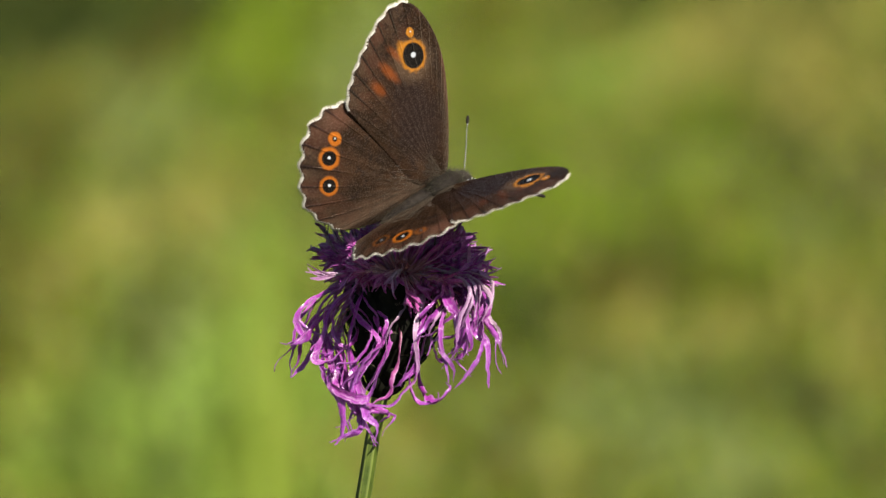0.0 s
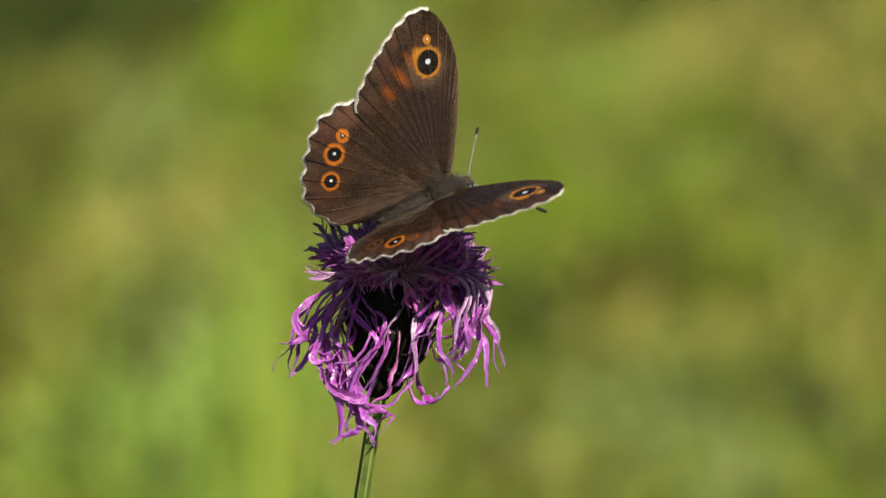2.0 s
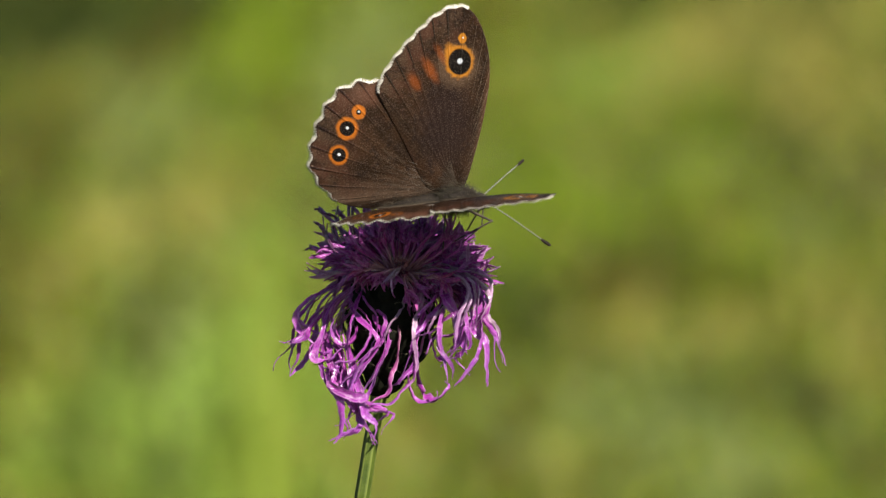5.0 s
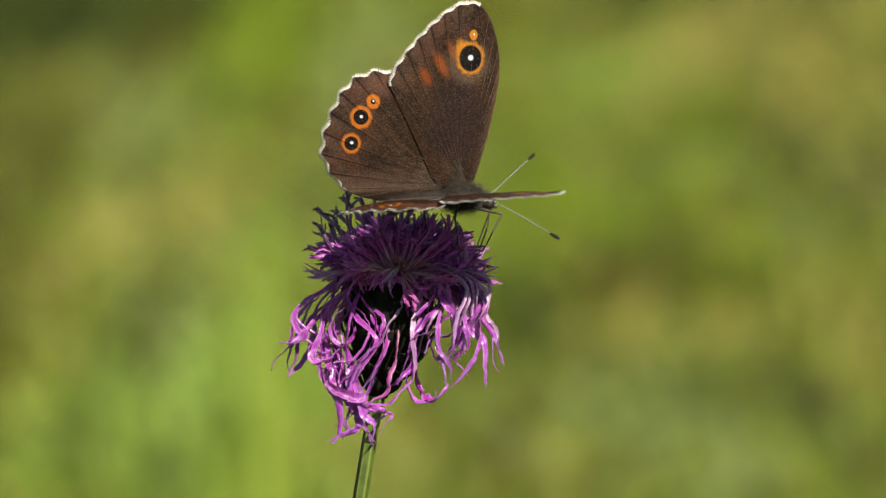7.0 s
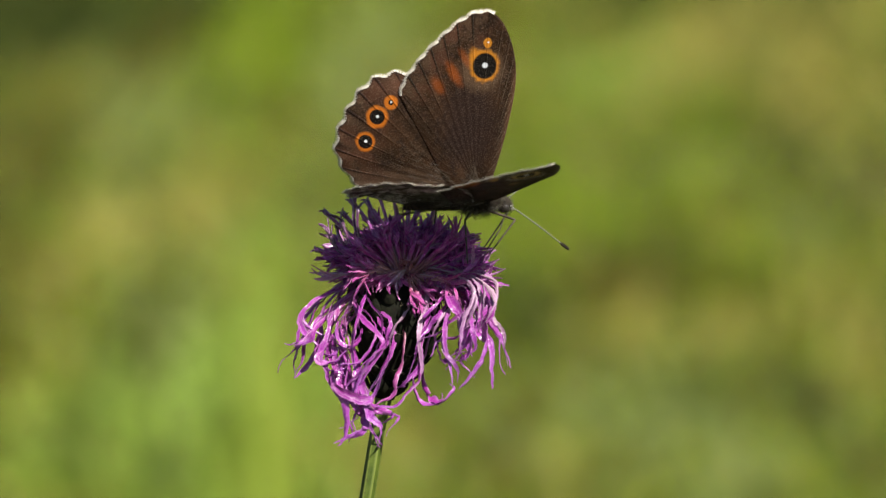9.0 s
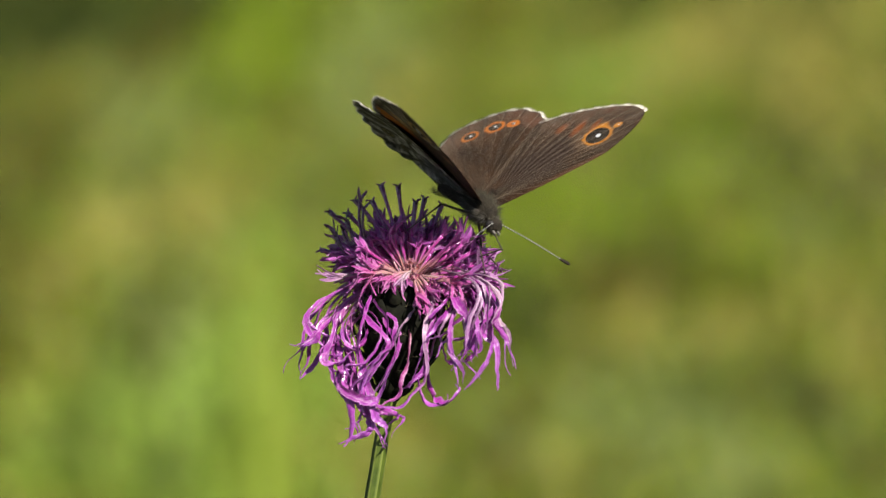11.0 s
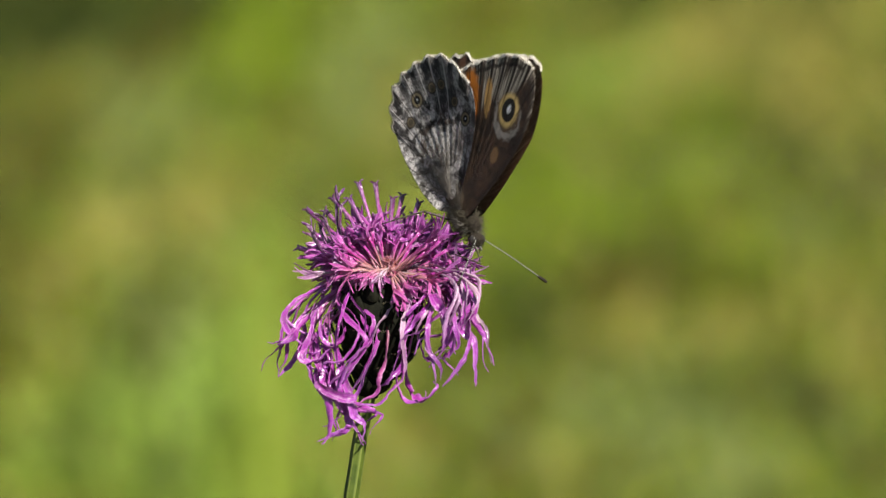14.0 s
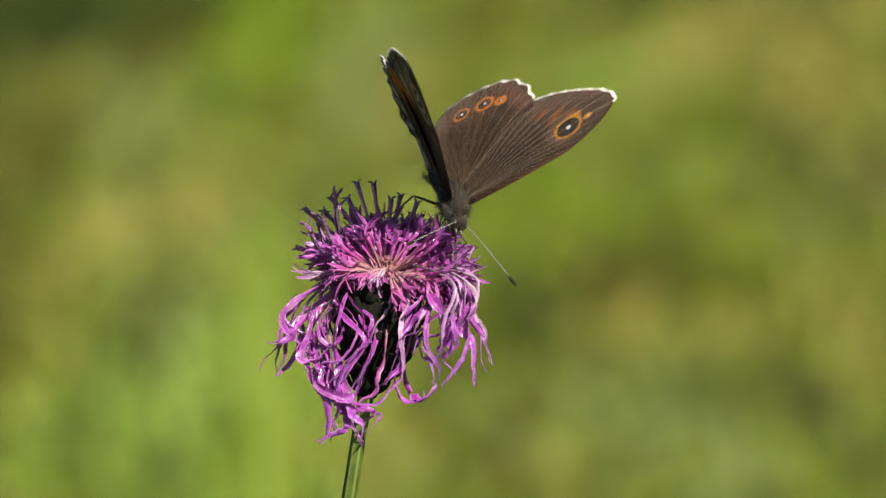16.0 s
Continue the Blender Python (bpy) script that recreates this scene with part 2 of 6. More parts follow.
def petal_paint(name, base, middle, tip, share=0.22, reach=0.42, end=None):
    """Thin floret tissue: pale at its root, fine lengthwise ribs, painted highlights, each floret a little different.
    """
    p = Paint(name)
    along = p.attr("along")
    hue = p.chance()
    vec = p.coords()[0]
    col = p.mix(p.step(along, reach * 0.35, reach), base, middle)
    col = p.mix(p.step(along, 0.5, 0.9), col, tip)
    if end:
        col = p.mix(p.step(along, 0.84, 0.98, 0.0, 0.85), col, end)
    col = p.mix(p.step(hue, 0.3, 1.0, 0.0, 0.18), col, (0.33, 0.07, 0.52))
    # lilac patches painted as highlights, then a darker mottle
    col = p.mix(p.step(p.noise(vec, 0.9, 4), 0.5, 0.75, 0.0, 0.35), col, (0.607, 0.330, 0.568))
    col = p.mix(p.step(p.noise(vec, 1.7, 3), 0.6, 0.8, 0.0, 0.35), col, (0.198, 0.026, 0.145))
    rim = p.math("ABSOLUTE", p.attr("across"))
    # edge highlights painted in as pale rims; the middle vein darker
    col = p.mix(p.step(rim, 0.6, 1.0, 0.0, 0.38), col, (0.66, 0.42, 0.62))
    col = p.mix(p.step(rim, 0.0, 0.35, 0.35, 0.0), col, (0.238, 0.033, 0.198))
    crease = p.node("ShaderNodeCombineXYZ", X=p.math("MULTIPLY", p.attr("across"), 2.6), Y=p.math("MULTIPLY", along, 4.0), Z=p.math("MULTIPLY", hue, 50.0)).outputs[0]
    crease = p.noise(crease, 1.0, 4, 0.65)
    # sunlit streaks painted pale on the crease ridges, hollows darker
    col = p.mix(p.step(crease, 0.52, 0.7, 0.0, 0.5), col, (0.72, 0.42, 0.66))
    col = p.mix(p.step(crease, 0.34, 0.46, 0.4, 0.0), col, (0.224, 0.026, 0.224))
    ribs = p.math("SINE", p.math("MULTIPLY", p.attr("across"), 16.0))
    p.bump(p.math("ADD", p.math("MULTIPLY", ribs, 0.25), p.math("MULTIPLY", crease, 3.0)), 0.6, 0.00012)
    p.done(col, p.step(p.noise(vec, 2.2, 2), 0.35, 0.65, 0.10, 0.34), 0.8, Coat_Weight=0.4, Coat_Roughness=0.14)
    p.glow_through(col, share)
    return p.mat


def grass_paint(name, stops):
    """Blades in patches: fresh, olive and dry, with a lighter tip."""
    p = Paint(name)
    c = p.node("ShaderNodeTexCoord")
    patch = p.noise(c.outputs["Object"], 5.0, 3, 0.6)
    f = p.math("ADD", p.math("MULTIPLY", p.island(), 0.45), p.math("MULTIPLY", patch, 0.75))
    ramp = p.tree.nodes.new("ShaderNodeValToRGB")
    p.put(ramp.inputs[0], f)
    el = ramp.color_ramp.elements
    el[0].position, el[0].color = stops[0][0], (*stops[0][1], 1)
    el[1].position, el[1].color = stops[-1][0], (*stops[-1][1], 1)
    for pos, col in stops[1:-1]:
        el.new(pos).color = (*col, 1)
    col = ramp.outputs[0]
    p.done(col, 0.7, 0.04)
    p.glow_through(col, 0.35)
    return p.mat


def soil_paint():
    p = Paint("meadow_floor")
    c = p.node("ShaderNodeTexCoord")
    f = p.noise(c.outputs["Object"], 2.2, 6, 0.6)
    g = p.noise(c.outputs["Object"], 40, 4, 0.6)
    col = p.mix(p.step(f, 0.35, 0.65), (0.045, 0.052, 0.014), (0.095, 0.085, 0.032))
    col = p.mix(p.step(g, 0.4, 0.7, 0, 0.6), col, (0.035, 0.042, 0.014))
    p.bump(g, 0.6, 0.01)
    return p.done(col, 0.9, 0.1)


def stem_paint():
    p = Paint("stem_skin")
    vec = p.coords()[0]
    f = p.noise(vec, 0.35, 4)
    col = p.mix(p.step(f, 0.35, 0.7), (0.050, 0.078, 0.010), (0.095, 0.130, 0.017))
    col = p.mix(p.step(p.attr("rib"), 0.2, 0.9, 0.0, 0.55), col, (0.210, 0.250, 0.055))
    col = p.mix(p.step(p.noise(vec, 2.5, 3), 0.6, 0.72, 0.0, 0.5), col, (0.040, 0.030, 0.017))
    p.bump(p.noise(vec, 4.0), 0.3, 0.0002)
    return p.done(col, 0.5, 0.25)


def banded_paint():
    p = Paint("banded_feeler")
    _, x, _, _ = p.coords()
    w = p.math("SINE", p.math("MULTIPLY", x, 15.0))
    col = p.mix(p.step(w, 0.2, 0.6), (0.008, 0.010, 0.009), (0.46, 0.45, 0.40))
    return p.done(col, 0.6, 0.2)


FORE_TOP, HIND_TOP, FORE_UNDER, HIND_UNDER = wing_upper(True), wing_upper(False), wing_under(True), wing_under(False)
FRINGE = tinted_noise("wing_fringe", (0.32, 0.28, 0.22), (0.72, 0.68, 0.60), 1.2, 0.7)
FUR = tinted_noise("body_fur", (0.018, 0.015, 0.010), (0.079, 0.069, 0.044), 1.1, 0.75)
PALE_FUR = tinted_noise("pale_fur", (0.086, 0.073, 0.059), (0.304, 0.277, 0.244), 0.9, 0.7)
ROOT_FUR = tinted_noise("wing_root_fur", (0.040, 0.030, 0.020), (0.106, 0.081, 0.054), 0.9, 0.75)
CHITIN = tinted_noise("chitin", (0.012, 0.009, 0.007), (0.030, 0.023, 0.017), 2.0, 0.75, 0.12, 0.00005)
LEG = tinted_noise("leg_skin", (0.020, 0.016, 0.012), (0.075, 0.056, 0.040), 0.7, 0.5, 0.35)
EYE_SKIN = tinted_noise("compound_eye", (0.014, 0.012, 0.011), (0.060, 0.053, 0.046), 3.5, 0.25, 0.5)
WHITE_FUR = tinted_noise("white_fur", (0.145, 0.132, 0.112), (0.363, 0.337, 0.297), 2.0, 0.7)
BANDED = banded_paint()
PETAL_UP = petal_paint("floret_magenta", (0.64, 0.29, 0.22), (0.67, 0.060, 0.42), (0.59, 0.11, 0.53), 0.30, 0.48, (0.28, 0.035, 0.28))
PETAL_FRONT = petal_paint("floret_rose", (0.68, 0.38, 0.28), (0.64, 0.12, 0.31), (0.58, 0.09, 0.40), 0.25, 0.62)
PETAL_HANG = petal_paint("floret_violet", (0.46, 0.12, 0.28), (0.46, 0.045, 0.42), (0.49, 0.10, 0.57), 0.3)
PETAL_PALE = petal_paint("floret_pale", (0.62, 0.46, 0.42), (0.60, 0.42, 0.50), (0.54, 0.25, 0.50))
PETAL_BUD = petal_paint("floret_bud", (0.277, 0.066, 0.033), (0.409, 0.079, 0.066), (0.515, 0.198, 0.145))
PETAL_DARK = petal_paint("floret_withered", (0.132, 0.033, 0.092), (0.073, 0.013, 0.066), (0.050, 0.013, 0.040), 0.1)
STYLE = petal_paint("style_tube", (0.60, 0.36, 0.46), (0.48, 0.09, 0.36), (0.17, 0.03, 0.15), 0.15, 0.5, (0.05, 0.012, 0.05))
BRACT = tinted_noise("bract_skin", (0.004, 0.004, 0.003), (0.014, 0.0145, 0.008), 1.4, 0.7, 0.08, 0.0002)
BRACT_HAIR = tinted_noise("bract_comb", (0.03, 0.026, 0.015), (0.30, 0.26, 0.15), 0.7, 0.5)
STEM = stem_paint()
SOIL = soil_paint()


# ---- builders ----
def mesh_of(name, verts, faces, mats, face_mats=None, smooth=True, floats=None):
    me = bpy.data.meshes.new(name)
    me.from_pydata([tuple(v) for v in verts], [], faces)
    for m in mats:
        me.materials.append(m)
    if face_mats is not None:
        me.polygons.foreach_set("material_index", face_mats)
    me.polygons.foreach_set("use_smooth", [smooth] * len(faces))
    for key, values in (floats or {}).items():
        me.attributes.new(key, "FLOAT", "POINT").data.foreach_set("value", [float(x) for x in values])
    me.update()
    return me


def part(name, me, parent, label="", kind=""):
    ob = new(name, me)
    ob.parent = parent
    return tagged(ob, label, kind=kind)


def spline(points, per=8, closed=False):
    """Points on a smooth curve through the given ones."""
    pts = [Vector(q) for q in points]
    n = len(pts)
    out = []
    for i in range(n if closed else n - 1):
        a, b, c, d = (pts[(i + k) % n] if closed else pts[min(max(i + k, 0), n - 1)] for k in (-1, 0, 1, 2))
        for j in range(per):
            t = j / per
            out.append(0.5 * (2 * b + (c - a) * t + (2 * a - 5 * b + 4 * c - d) * t * t + (3 * b - a - 3 * c + d) * t ** 3))
    if not closed:
        out.append(pts[-1])
    return out


class Heap:
    """Vertices, faces and point values of a mesh in the making, in metres."""

    def __init__(self):
        self.v, self.f, self.along, self.across = [], [], [], []

    def tube(self, path, radius, sides=8, start=0.0, end=1.0):
        """A round tube along path; radius: a number or a function of 0..1."""
        n = len(path)
        base = len(self.v)
        side = None
        for i, q in enumerate(path):
            way = (path[min(i + 1, n - 1)] - path[max(i - 1, 0)]).normalized()
            if side is None:
                side = way.orthogonal().normalized()
            side = (side - way * side.dot(way)).normalized()
            up = way.cross(side)
            k = i / (n - 1)
            r = radius(k) if callable(radius) else radius
            for j in range(sides):
                a = 2 * math.pi * j / sides
                self.v.append(q + (side * math.cos(a) + up * math.sin(a)) * r)
                self.along.append(start + (end - start) * k)
                self.across.append(math.cos(a))
        for i in range(n - 1):
            for j in range(sides):
                a, b = base + i * sides + j, base + i * sides + (j + 1) % sides
                self.f.append((a, b, b + sides, a + sides))
        self.f.append(tuple(base + j for j in reversed(range(sides))))
        self.f.append(tuple(base + (n - 1) * sides + j for j in range(sides)))

    def ribbon(self, path, width, face, start=0.0, end=1.0, twist=0.0, hollow=0.35, thick=0.00006):
        """A channelled strip along path, its inner side towards face."""
        n = len(path)
        base = len(self.v)
        for i, q in enumerate(path):
            way = (path[min(i + 1, n - 1)] - path[max(i - 1, 0)]).normalized()
            k = i / (n - 1)
            flat = face - way * face.dot(way)
            flat = flat.normalized() if flat.length > 1e-6 else way.orthogonal().normalized()
            flat = Matrix.Rotation(twist * k, 3, way) @ flat
            side = way.cross(flat)
            w = width(k) if callable(width) else width
            for t in (1, -1):
                for x, y, d in ((-1, hollow, 0), (-0.35, 0.1 * hollow, t), (0.35, 0.1 * hollow, t), (1, hollow, 0)):
                    self.v.append(q + side * (x * w / 2) + flat * (y * w / 2 + d * thick))
                    self.along.append(start + (end - start) * k)
                    self.across.append(x)
        for i in range(n - 1):
            for j in range(3):
                a = base + i * 8 + j
                self.f.append((a, a + 1, a + 9, a + 8))
                a += 4
                self.f.append((a + 8, a + 9, a + 1, a))

    def hair(self, root, tip, width):
        """A three-sided bristle."""
        way = (tip - root)
        a = way.orthogonal().normalized() * width
        b = way.normalized().cross(a)
        base = len(self.v)
        for q in (root + a, root - a * 0.5 + b * 0.87, root - a * 0.5 - b * 0.87, tip):
            self.v.append(q)
            self.along.append(0.0 if q is not tip else 1.0)
            self.across.append(0.0)
        self.f += [(base, base + 1, base + 3), (base + 1, base + 2, base + 3), (base + 2, base, base + 3)]

    def blob(self, middle, size, turn=None, rings=10, sides=14, dent=None):
        base = len(self.v)
        turn = turn or Matrix.Identity(3)
        for i in range(rings + 1):
            a = math.pi * i / rings
            for j in range(sides):
                b = 2 * math.pi * j / sides
                d = Vector((math.cos(a), math.sin(a) * math.cos(b), math.sin(a) * math.sin(b)))
                q = Vector((d.x * size[0], d.y * size[1], d.z * size[2]))
                if dent:
                    q *= dent(d)
                self.v.append(Vector(middle) + turn @ q)
                self.along.append(i / rings)
                self.across.append(math.cos(b))
        for i in range(rings):
            for j in range(sides):
                c, d = base + i * sides + j, base + i * sides + (j + 1) % sides
                self.f.append((c, d, d + sides, c + sides))

    def mesh(self, name, mat, smooth=True):
        return mesh_of(name, self.v, self.f, [mat], None, smooth, {"along": self.along, "across": self.across})


MM = 0.001


def stage(x, y, z=0.0):
    """A place near the flower head: millimetres to the right, up and towards the viewer seen from the tripod."""
    tilt = radians(12)
    return TARGET + MM * Vector((x, y * math.sin(tilt) - z * math.cos(tilt), y * math.cos(tilt) + z * math.sin(tilt)))


# ---- meadow ----
def build_ground():
    verts, faces = [], []
    rings = [0.0, 0.3, 0.7, 1.2, 2, 3, 4.5, 7, 11, 18, 30, 60, 120, 260, 600, 1400]
    sides = 48
    for r in rings:
        for j in range(sides):
            a = 2 * math.pi * j / sides
            x, y = r * math.cos(a), r * math.sin(a)
            verts.append((x, y, 0.02 * noise.noise((x * 0.8, y * 0.8, 0)) * min(r, 3) - 0.004))
    for i in range(len(rings) - 1):
        for j in range(sides):
            a, b = i * sides + j, i * sides + (j + 1) % sides
            faces.append((a, b, b + sides, a + sides))
    ground = new("ground", mesh_of("ground", verts, faces, [SOIL]))
    return tagged(ground, "sunlit meadow soil under short grass and moss", "ground", kind="structure")


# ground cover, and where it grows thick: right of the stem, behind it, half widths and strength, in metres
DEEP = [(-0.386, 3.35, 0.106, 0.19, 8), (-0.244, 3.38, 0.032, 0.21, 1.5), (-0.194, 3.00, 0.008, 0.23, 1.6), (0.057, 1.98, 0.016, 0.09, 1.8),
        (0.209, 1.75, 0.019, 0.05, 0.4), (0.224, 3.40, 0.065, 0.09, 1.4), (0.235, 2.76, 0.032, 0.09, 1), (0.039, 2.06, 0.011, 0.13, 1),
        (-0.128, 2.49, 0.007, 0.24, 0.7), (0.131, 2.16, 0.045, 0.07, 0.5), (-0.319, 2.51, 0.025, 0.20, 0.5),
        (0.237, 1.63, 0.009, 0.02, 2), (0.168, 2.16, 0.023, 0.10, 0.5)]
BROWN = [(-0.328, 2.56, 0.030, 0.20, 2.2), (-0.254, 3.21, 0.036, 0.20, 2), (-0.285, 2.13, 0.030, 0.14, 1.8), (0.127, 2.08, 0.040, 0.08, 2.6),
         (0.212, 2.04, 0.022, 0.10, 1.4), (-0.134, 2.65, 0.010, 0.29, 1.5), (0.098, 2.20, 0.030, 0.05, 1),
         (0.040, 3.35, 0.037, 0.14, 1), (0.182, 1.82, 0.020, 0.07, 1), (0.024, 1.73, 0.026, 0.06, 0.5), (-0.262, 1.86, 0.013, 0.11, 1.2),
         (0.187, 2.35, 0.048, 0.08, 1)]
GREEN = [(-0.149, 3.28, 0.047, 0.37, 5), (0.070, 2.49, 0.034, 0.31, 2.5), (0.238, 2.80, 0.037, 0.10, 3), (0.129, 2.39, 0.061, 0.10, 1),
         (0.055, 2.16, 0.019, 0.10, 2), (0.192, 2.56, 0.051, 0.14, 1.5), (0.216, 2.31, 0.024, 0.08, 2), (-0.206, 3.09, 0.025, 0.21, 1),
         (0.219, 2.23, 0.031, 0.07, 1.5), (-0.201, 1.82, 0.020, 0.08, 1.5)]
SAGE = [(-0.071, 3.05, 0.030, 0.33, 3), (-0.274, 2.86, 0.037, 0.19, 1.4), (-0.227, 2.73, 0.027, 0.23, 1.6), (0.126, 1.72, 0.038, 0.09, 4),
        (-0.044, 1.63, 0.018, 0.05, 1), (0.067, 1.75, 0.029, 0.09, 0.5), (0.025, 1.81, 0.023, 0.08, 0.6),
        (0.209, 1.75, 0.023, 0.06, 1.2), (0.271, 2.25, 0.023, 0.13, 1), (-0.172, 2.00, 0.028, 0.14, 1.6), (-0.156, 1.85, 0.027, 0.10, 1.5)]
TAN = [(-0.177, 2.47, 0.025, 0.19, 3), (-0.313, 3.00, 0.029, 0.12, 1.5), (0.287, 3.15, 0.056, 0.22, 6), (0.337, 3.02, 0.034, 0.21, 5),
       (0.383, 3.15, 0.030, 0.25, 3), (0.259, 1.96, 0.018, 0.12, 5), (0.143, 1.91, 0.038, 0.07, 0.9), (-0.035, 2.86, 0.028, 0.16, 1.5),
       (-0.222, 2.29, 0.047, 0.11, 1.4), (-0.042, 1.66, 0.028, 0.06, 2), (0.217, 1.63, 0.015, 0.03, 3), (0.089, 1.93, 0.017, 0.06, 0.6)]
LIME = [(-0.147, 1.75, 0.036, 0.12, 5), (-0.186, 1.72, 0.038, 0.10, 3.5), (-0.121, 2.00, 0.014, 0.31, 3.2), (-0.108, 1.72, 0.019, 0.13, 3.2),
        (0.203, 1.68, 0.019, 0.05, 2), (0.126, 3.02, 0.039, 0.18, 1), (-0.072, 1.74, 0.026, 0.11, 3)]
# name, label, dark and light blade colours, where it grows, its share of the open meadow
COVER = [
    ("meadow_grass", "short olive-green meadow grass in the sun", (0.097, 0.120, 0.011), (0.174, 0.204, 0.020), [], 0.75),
    # stands in the same sun as the rest; its shade is in the blade colours
    ("dark_grass", "dark leafy clumps of grass with shade put into their colour", (0.022, 0.036, 0.008), (0.068, 0.088, 0.020), DEEP, 0.05),
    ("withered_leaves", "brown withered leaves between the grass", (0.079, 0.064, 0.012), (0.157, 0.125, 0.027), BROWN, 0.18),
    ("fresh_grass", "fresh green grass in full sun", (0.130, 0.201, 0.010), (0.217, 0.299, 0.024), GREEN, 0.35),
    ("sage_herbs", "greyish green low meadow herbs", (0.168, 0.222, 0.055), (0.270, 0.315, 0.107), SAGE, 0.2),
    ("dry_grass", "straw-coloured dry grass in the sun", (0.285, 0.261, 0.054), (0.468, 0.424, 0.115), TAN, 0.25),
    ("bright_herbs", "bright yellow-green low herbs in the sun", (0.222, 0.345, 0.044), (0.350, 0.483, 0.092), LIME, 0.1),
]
FIELD = grass_paint("field_grass", [(0.2, (0.03, 0.048, 0.010)), (0.5, (0.065, 0.085, 0.018)), (0.85, (0.13, 0.125, 0.035))])


def blade(v, f, rnd, x, y, h, w, lean):
    """One bent, tapered blade of grass."""
    a = rnd.gauss(0, 0.7)
    side = Vector((math.cos(a), math.sin(a), 0)) * w / 2
    out = Vector((-math.sin(a), math.cos(a), 0)) * lean * h * rnd.choice((-1, 1))
    root = Vector((x, y, 0.02 * noise.noise((x * 0.8, y * 0.8, 0)) * min(math.hypot(x, y), 3) - 0.014))
    k = len(v)
    for t, s in ((0, 1.0), (0.4, 0.9), (0.75, 0.55)):
        mid = root + out * t * t + Vector((0, 0, h * t))
        v += [mid - side * s, mid + side * s]
    v.append(root + out + Vector((0, 0, h * (1 - 0.25 * lean))))
    f += [(k, k + 1, k + 3, k + 2), (k + 2, k + 3, k + 5, k + 4), (k + 4, k + 5, k + 6)]


def strewn_grass(name, label, paint, count, area, height, width, seed, spare=None, lean=(0.1, 0.9)):
    rnd = random.Random(seed)
    v, f = [], []
    for _ in range(count):
        x, y = rnd.uniform(area[0], area[1]), rnd.uniform(area[2], area[3])
        h, w, bend = rnd.uniform(*height), rnd.uniform(*width), rnd.uniform(*lean)
        if spare and abs(x) < 0.13 * (y + 0.6) + rnd.gauss(0, 0.12) and spare[0] < y + rnd.gauss(0, 0.1) < spare[1]:
            continue
        blade(v, f, rnd, x, y, h, w, bend)
    return tagged(new(name, mesh_of(name, v, f, [paint])), label, "grass", kind="stuff")


def build_meadow():
    rnd = random.Random(3)
    heaps = [([], []) for _ in COVER]
    for _ in range(52000):
        # sown in a wedge behind the flower
        y = 1.25 * (4.6 / 1.25) ** rnd.random()
        x = (y + 0.6) * rnd.uniform(-0.14, 0.14)
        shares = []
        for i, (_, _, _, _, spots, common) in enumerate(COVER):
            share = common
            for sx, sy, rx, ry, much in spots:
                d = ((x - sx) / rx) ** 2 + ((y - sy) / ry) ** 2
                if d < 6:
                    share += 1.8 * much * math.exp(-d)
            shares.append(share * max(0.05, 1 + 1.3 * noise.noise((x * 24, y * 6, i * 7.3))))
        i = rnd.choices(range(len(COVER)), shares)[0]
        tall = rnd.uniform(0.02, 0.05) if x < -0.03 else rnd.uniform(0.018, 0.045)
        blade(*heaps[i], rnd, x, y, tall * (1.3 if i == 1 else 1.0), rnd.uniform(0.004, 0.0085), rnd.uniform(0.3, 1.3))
    # the same kinds thin out into the wide meadow on all sides
    for _ in range(16000):
        y = rnd.choice((rnd.uniform(0.9, 5.0), 4.6 + abs(rnd.gauss(0, 0.9)), 1.25 - abs(rnd.gauss(0, 0.25))))
        x = (y + 0.6) * rnd.choice((-1, 1)) * (0.14 + abs(rnd.gauss(0, 0.20))) if 1.25 < y < 4.6 else (y + 0.6) * rnd.gauss(0, 0.14)
        i = rnd.choices(range(len(COVER)), [c[5] * max(0.05, 1 + 1.3 * noise.noise((x * 6, y * 3, k * 7.3))) for k, c in enumerate(COVER)])[0]
        blade(*heaps[i], rnd, x, y, rnd.uniform(0.03, 0.08) if y > 1.25 else rnd.uniform(0.02, 0.05), rnd.uniform(0.006, 0.013), rnd.uniform(0.3, 1.3))
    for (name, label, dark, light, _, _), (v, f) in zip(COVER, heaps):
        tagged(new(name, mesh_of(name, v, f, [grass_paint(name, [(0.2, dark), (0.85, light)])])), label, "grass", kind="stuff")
    strewn_grass("field_grass", "wide meadow of short grass round the flower", FIELD, 60000, (-5.0, 5.0, -3.5, 8.0), (0.04, 0.10), (0.008, 0.016), 9, (1.25, 4.6))
    strewn_grass("near_grass", "short green grass round the flower stem", FIELD, 6000, (-0.6, 0.6, -0.3, 1.3), (0.03, 0.08), (0.003, 0.006), 4)
    tall = grass_paint("tall_grass", [(0.2, (0.25, 0.34, 0.03)), (0.8, (0.36, 0.45, 0.07))])
    strewn_grass("tall_grass", "a few tall upright blades of bright green grass", tall, 18, (-0.083, -0.066, 0.9, 1.2), (0.24, 0.37), (0.004, 0.006), 8, None, (0.01, 0.10))


# ---- the knapweed ----
STEM_FOOT = Vector((-0.055, 0.012, 0.0))
CROWN = stage(-5.9, -2.9, 0)            # where the florets spring from
BASE = stage(-9.0, -21.2, 0)            # foot of the dark bulb


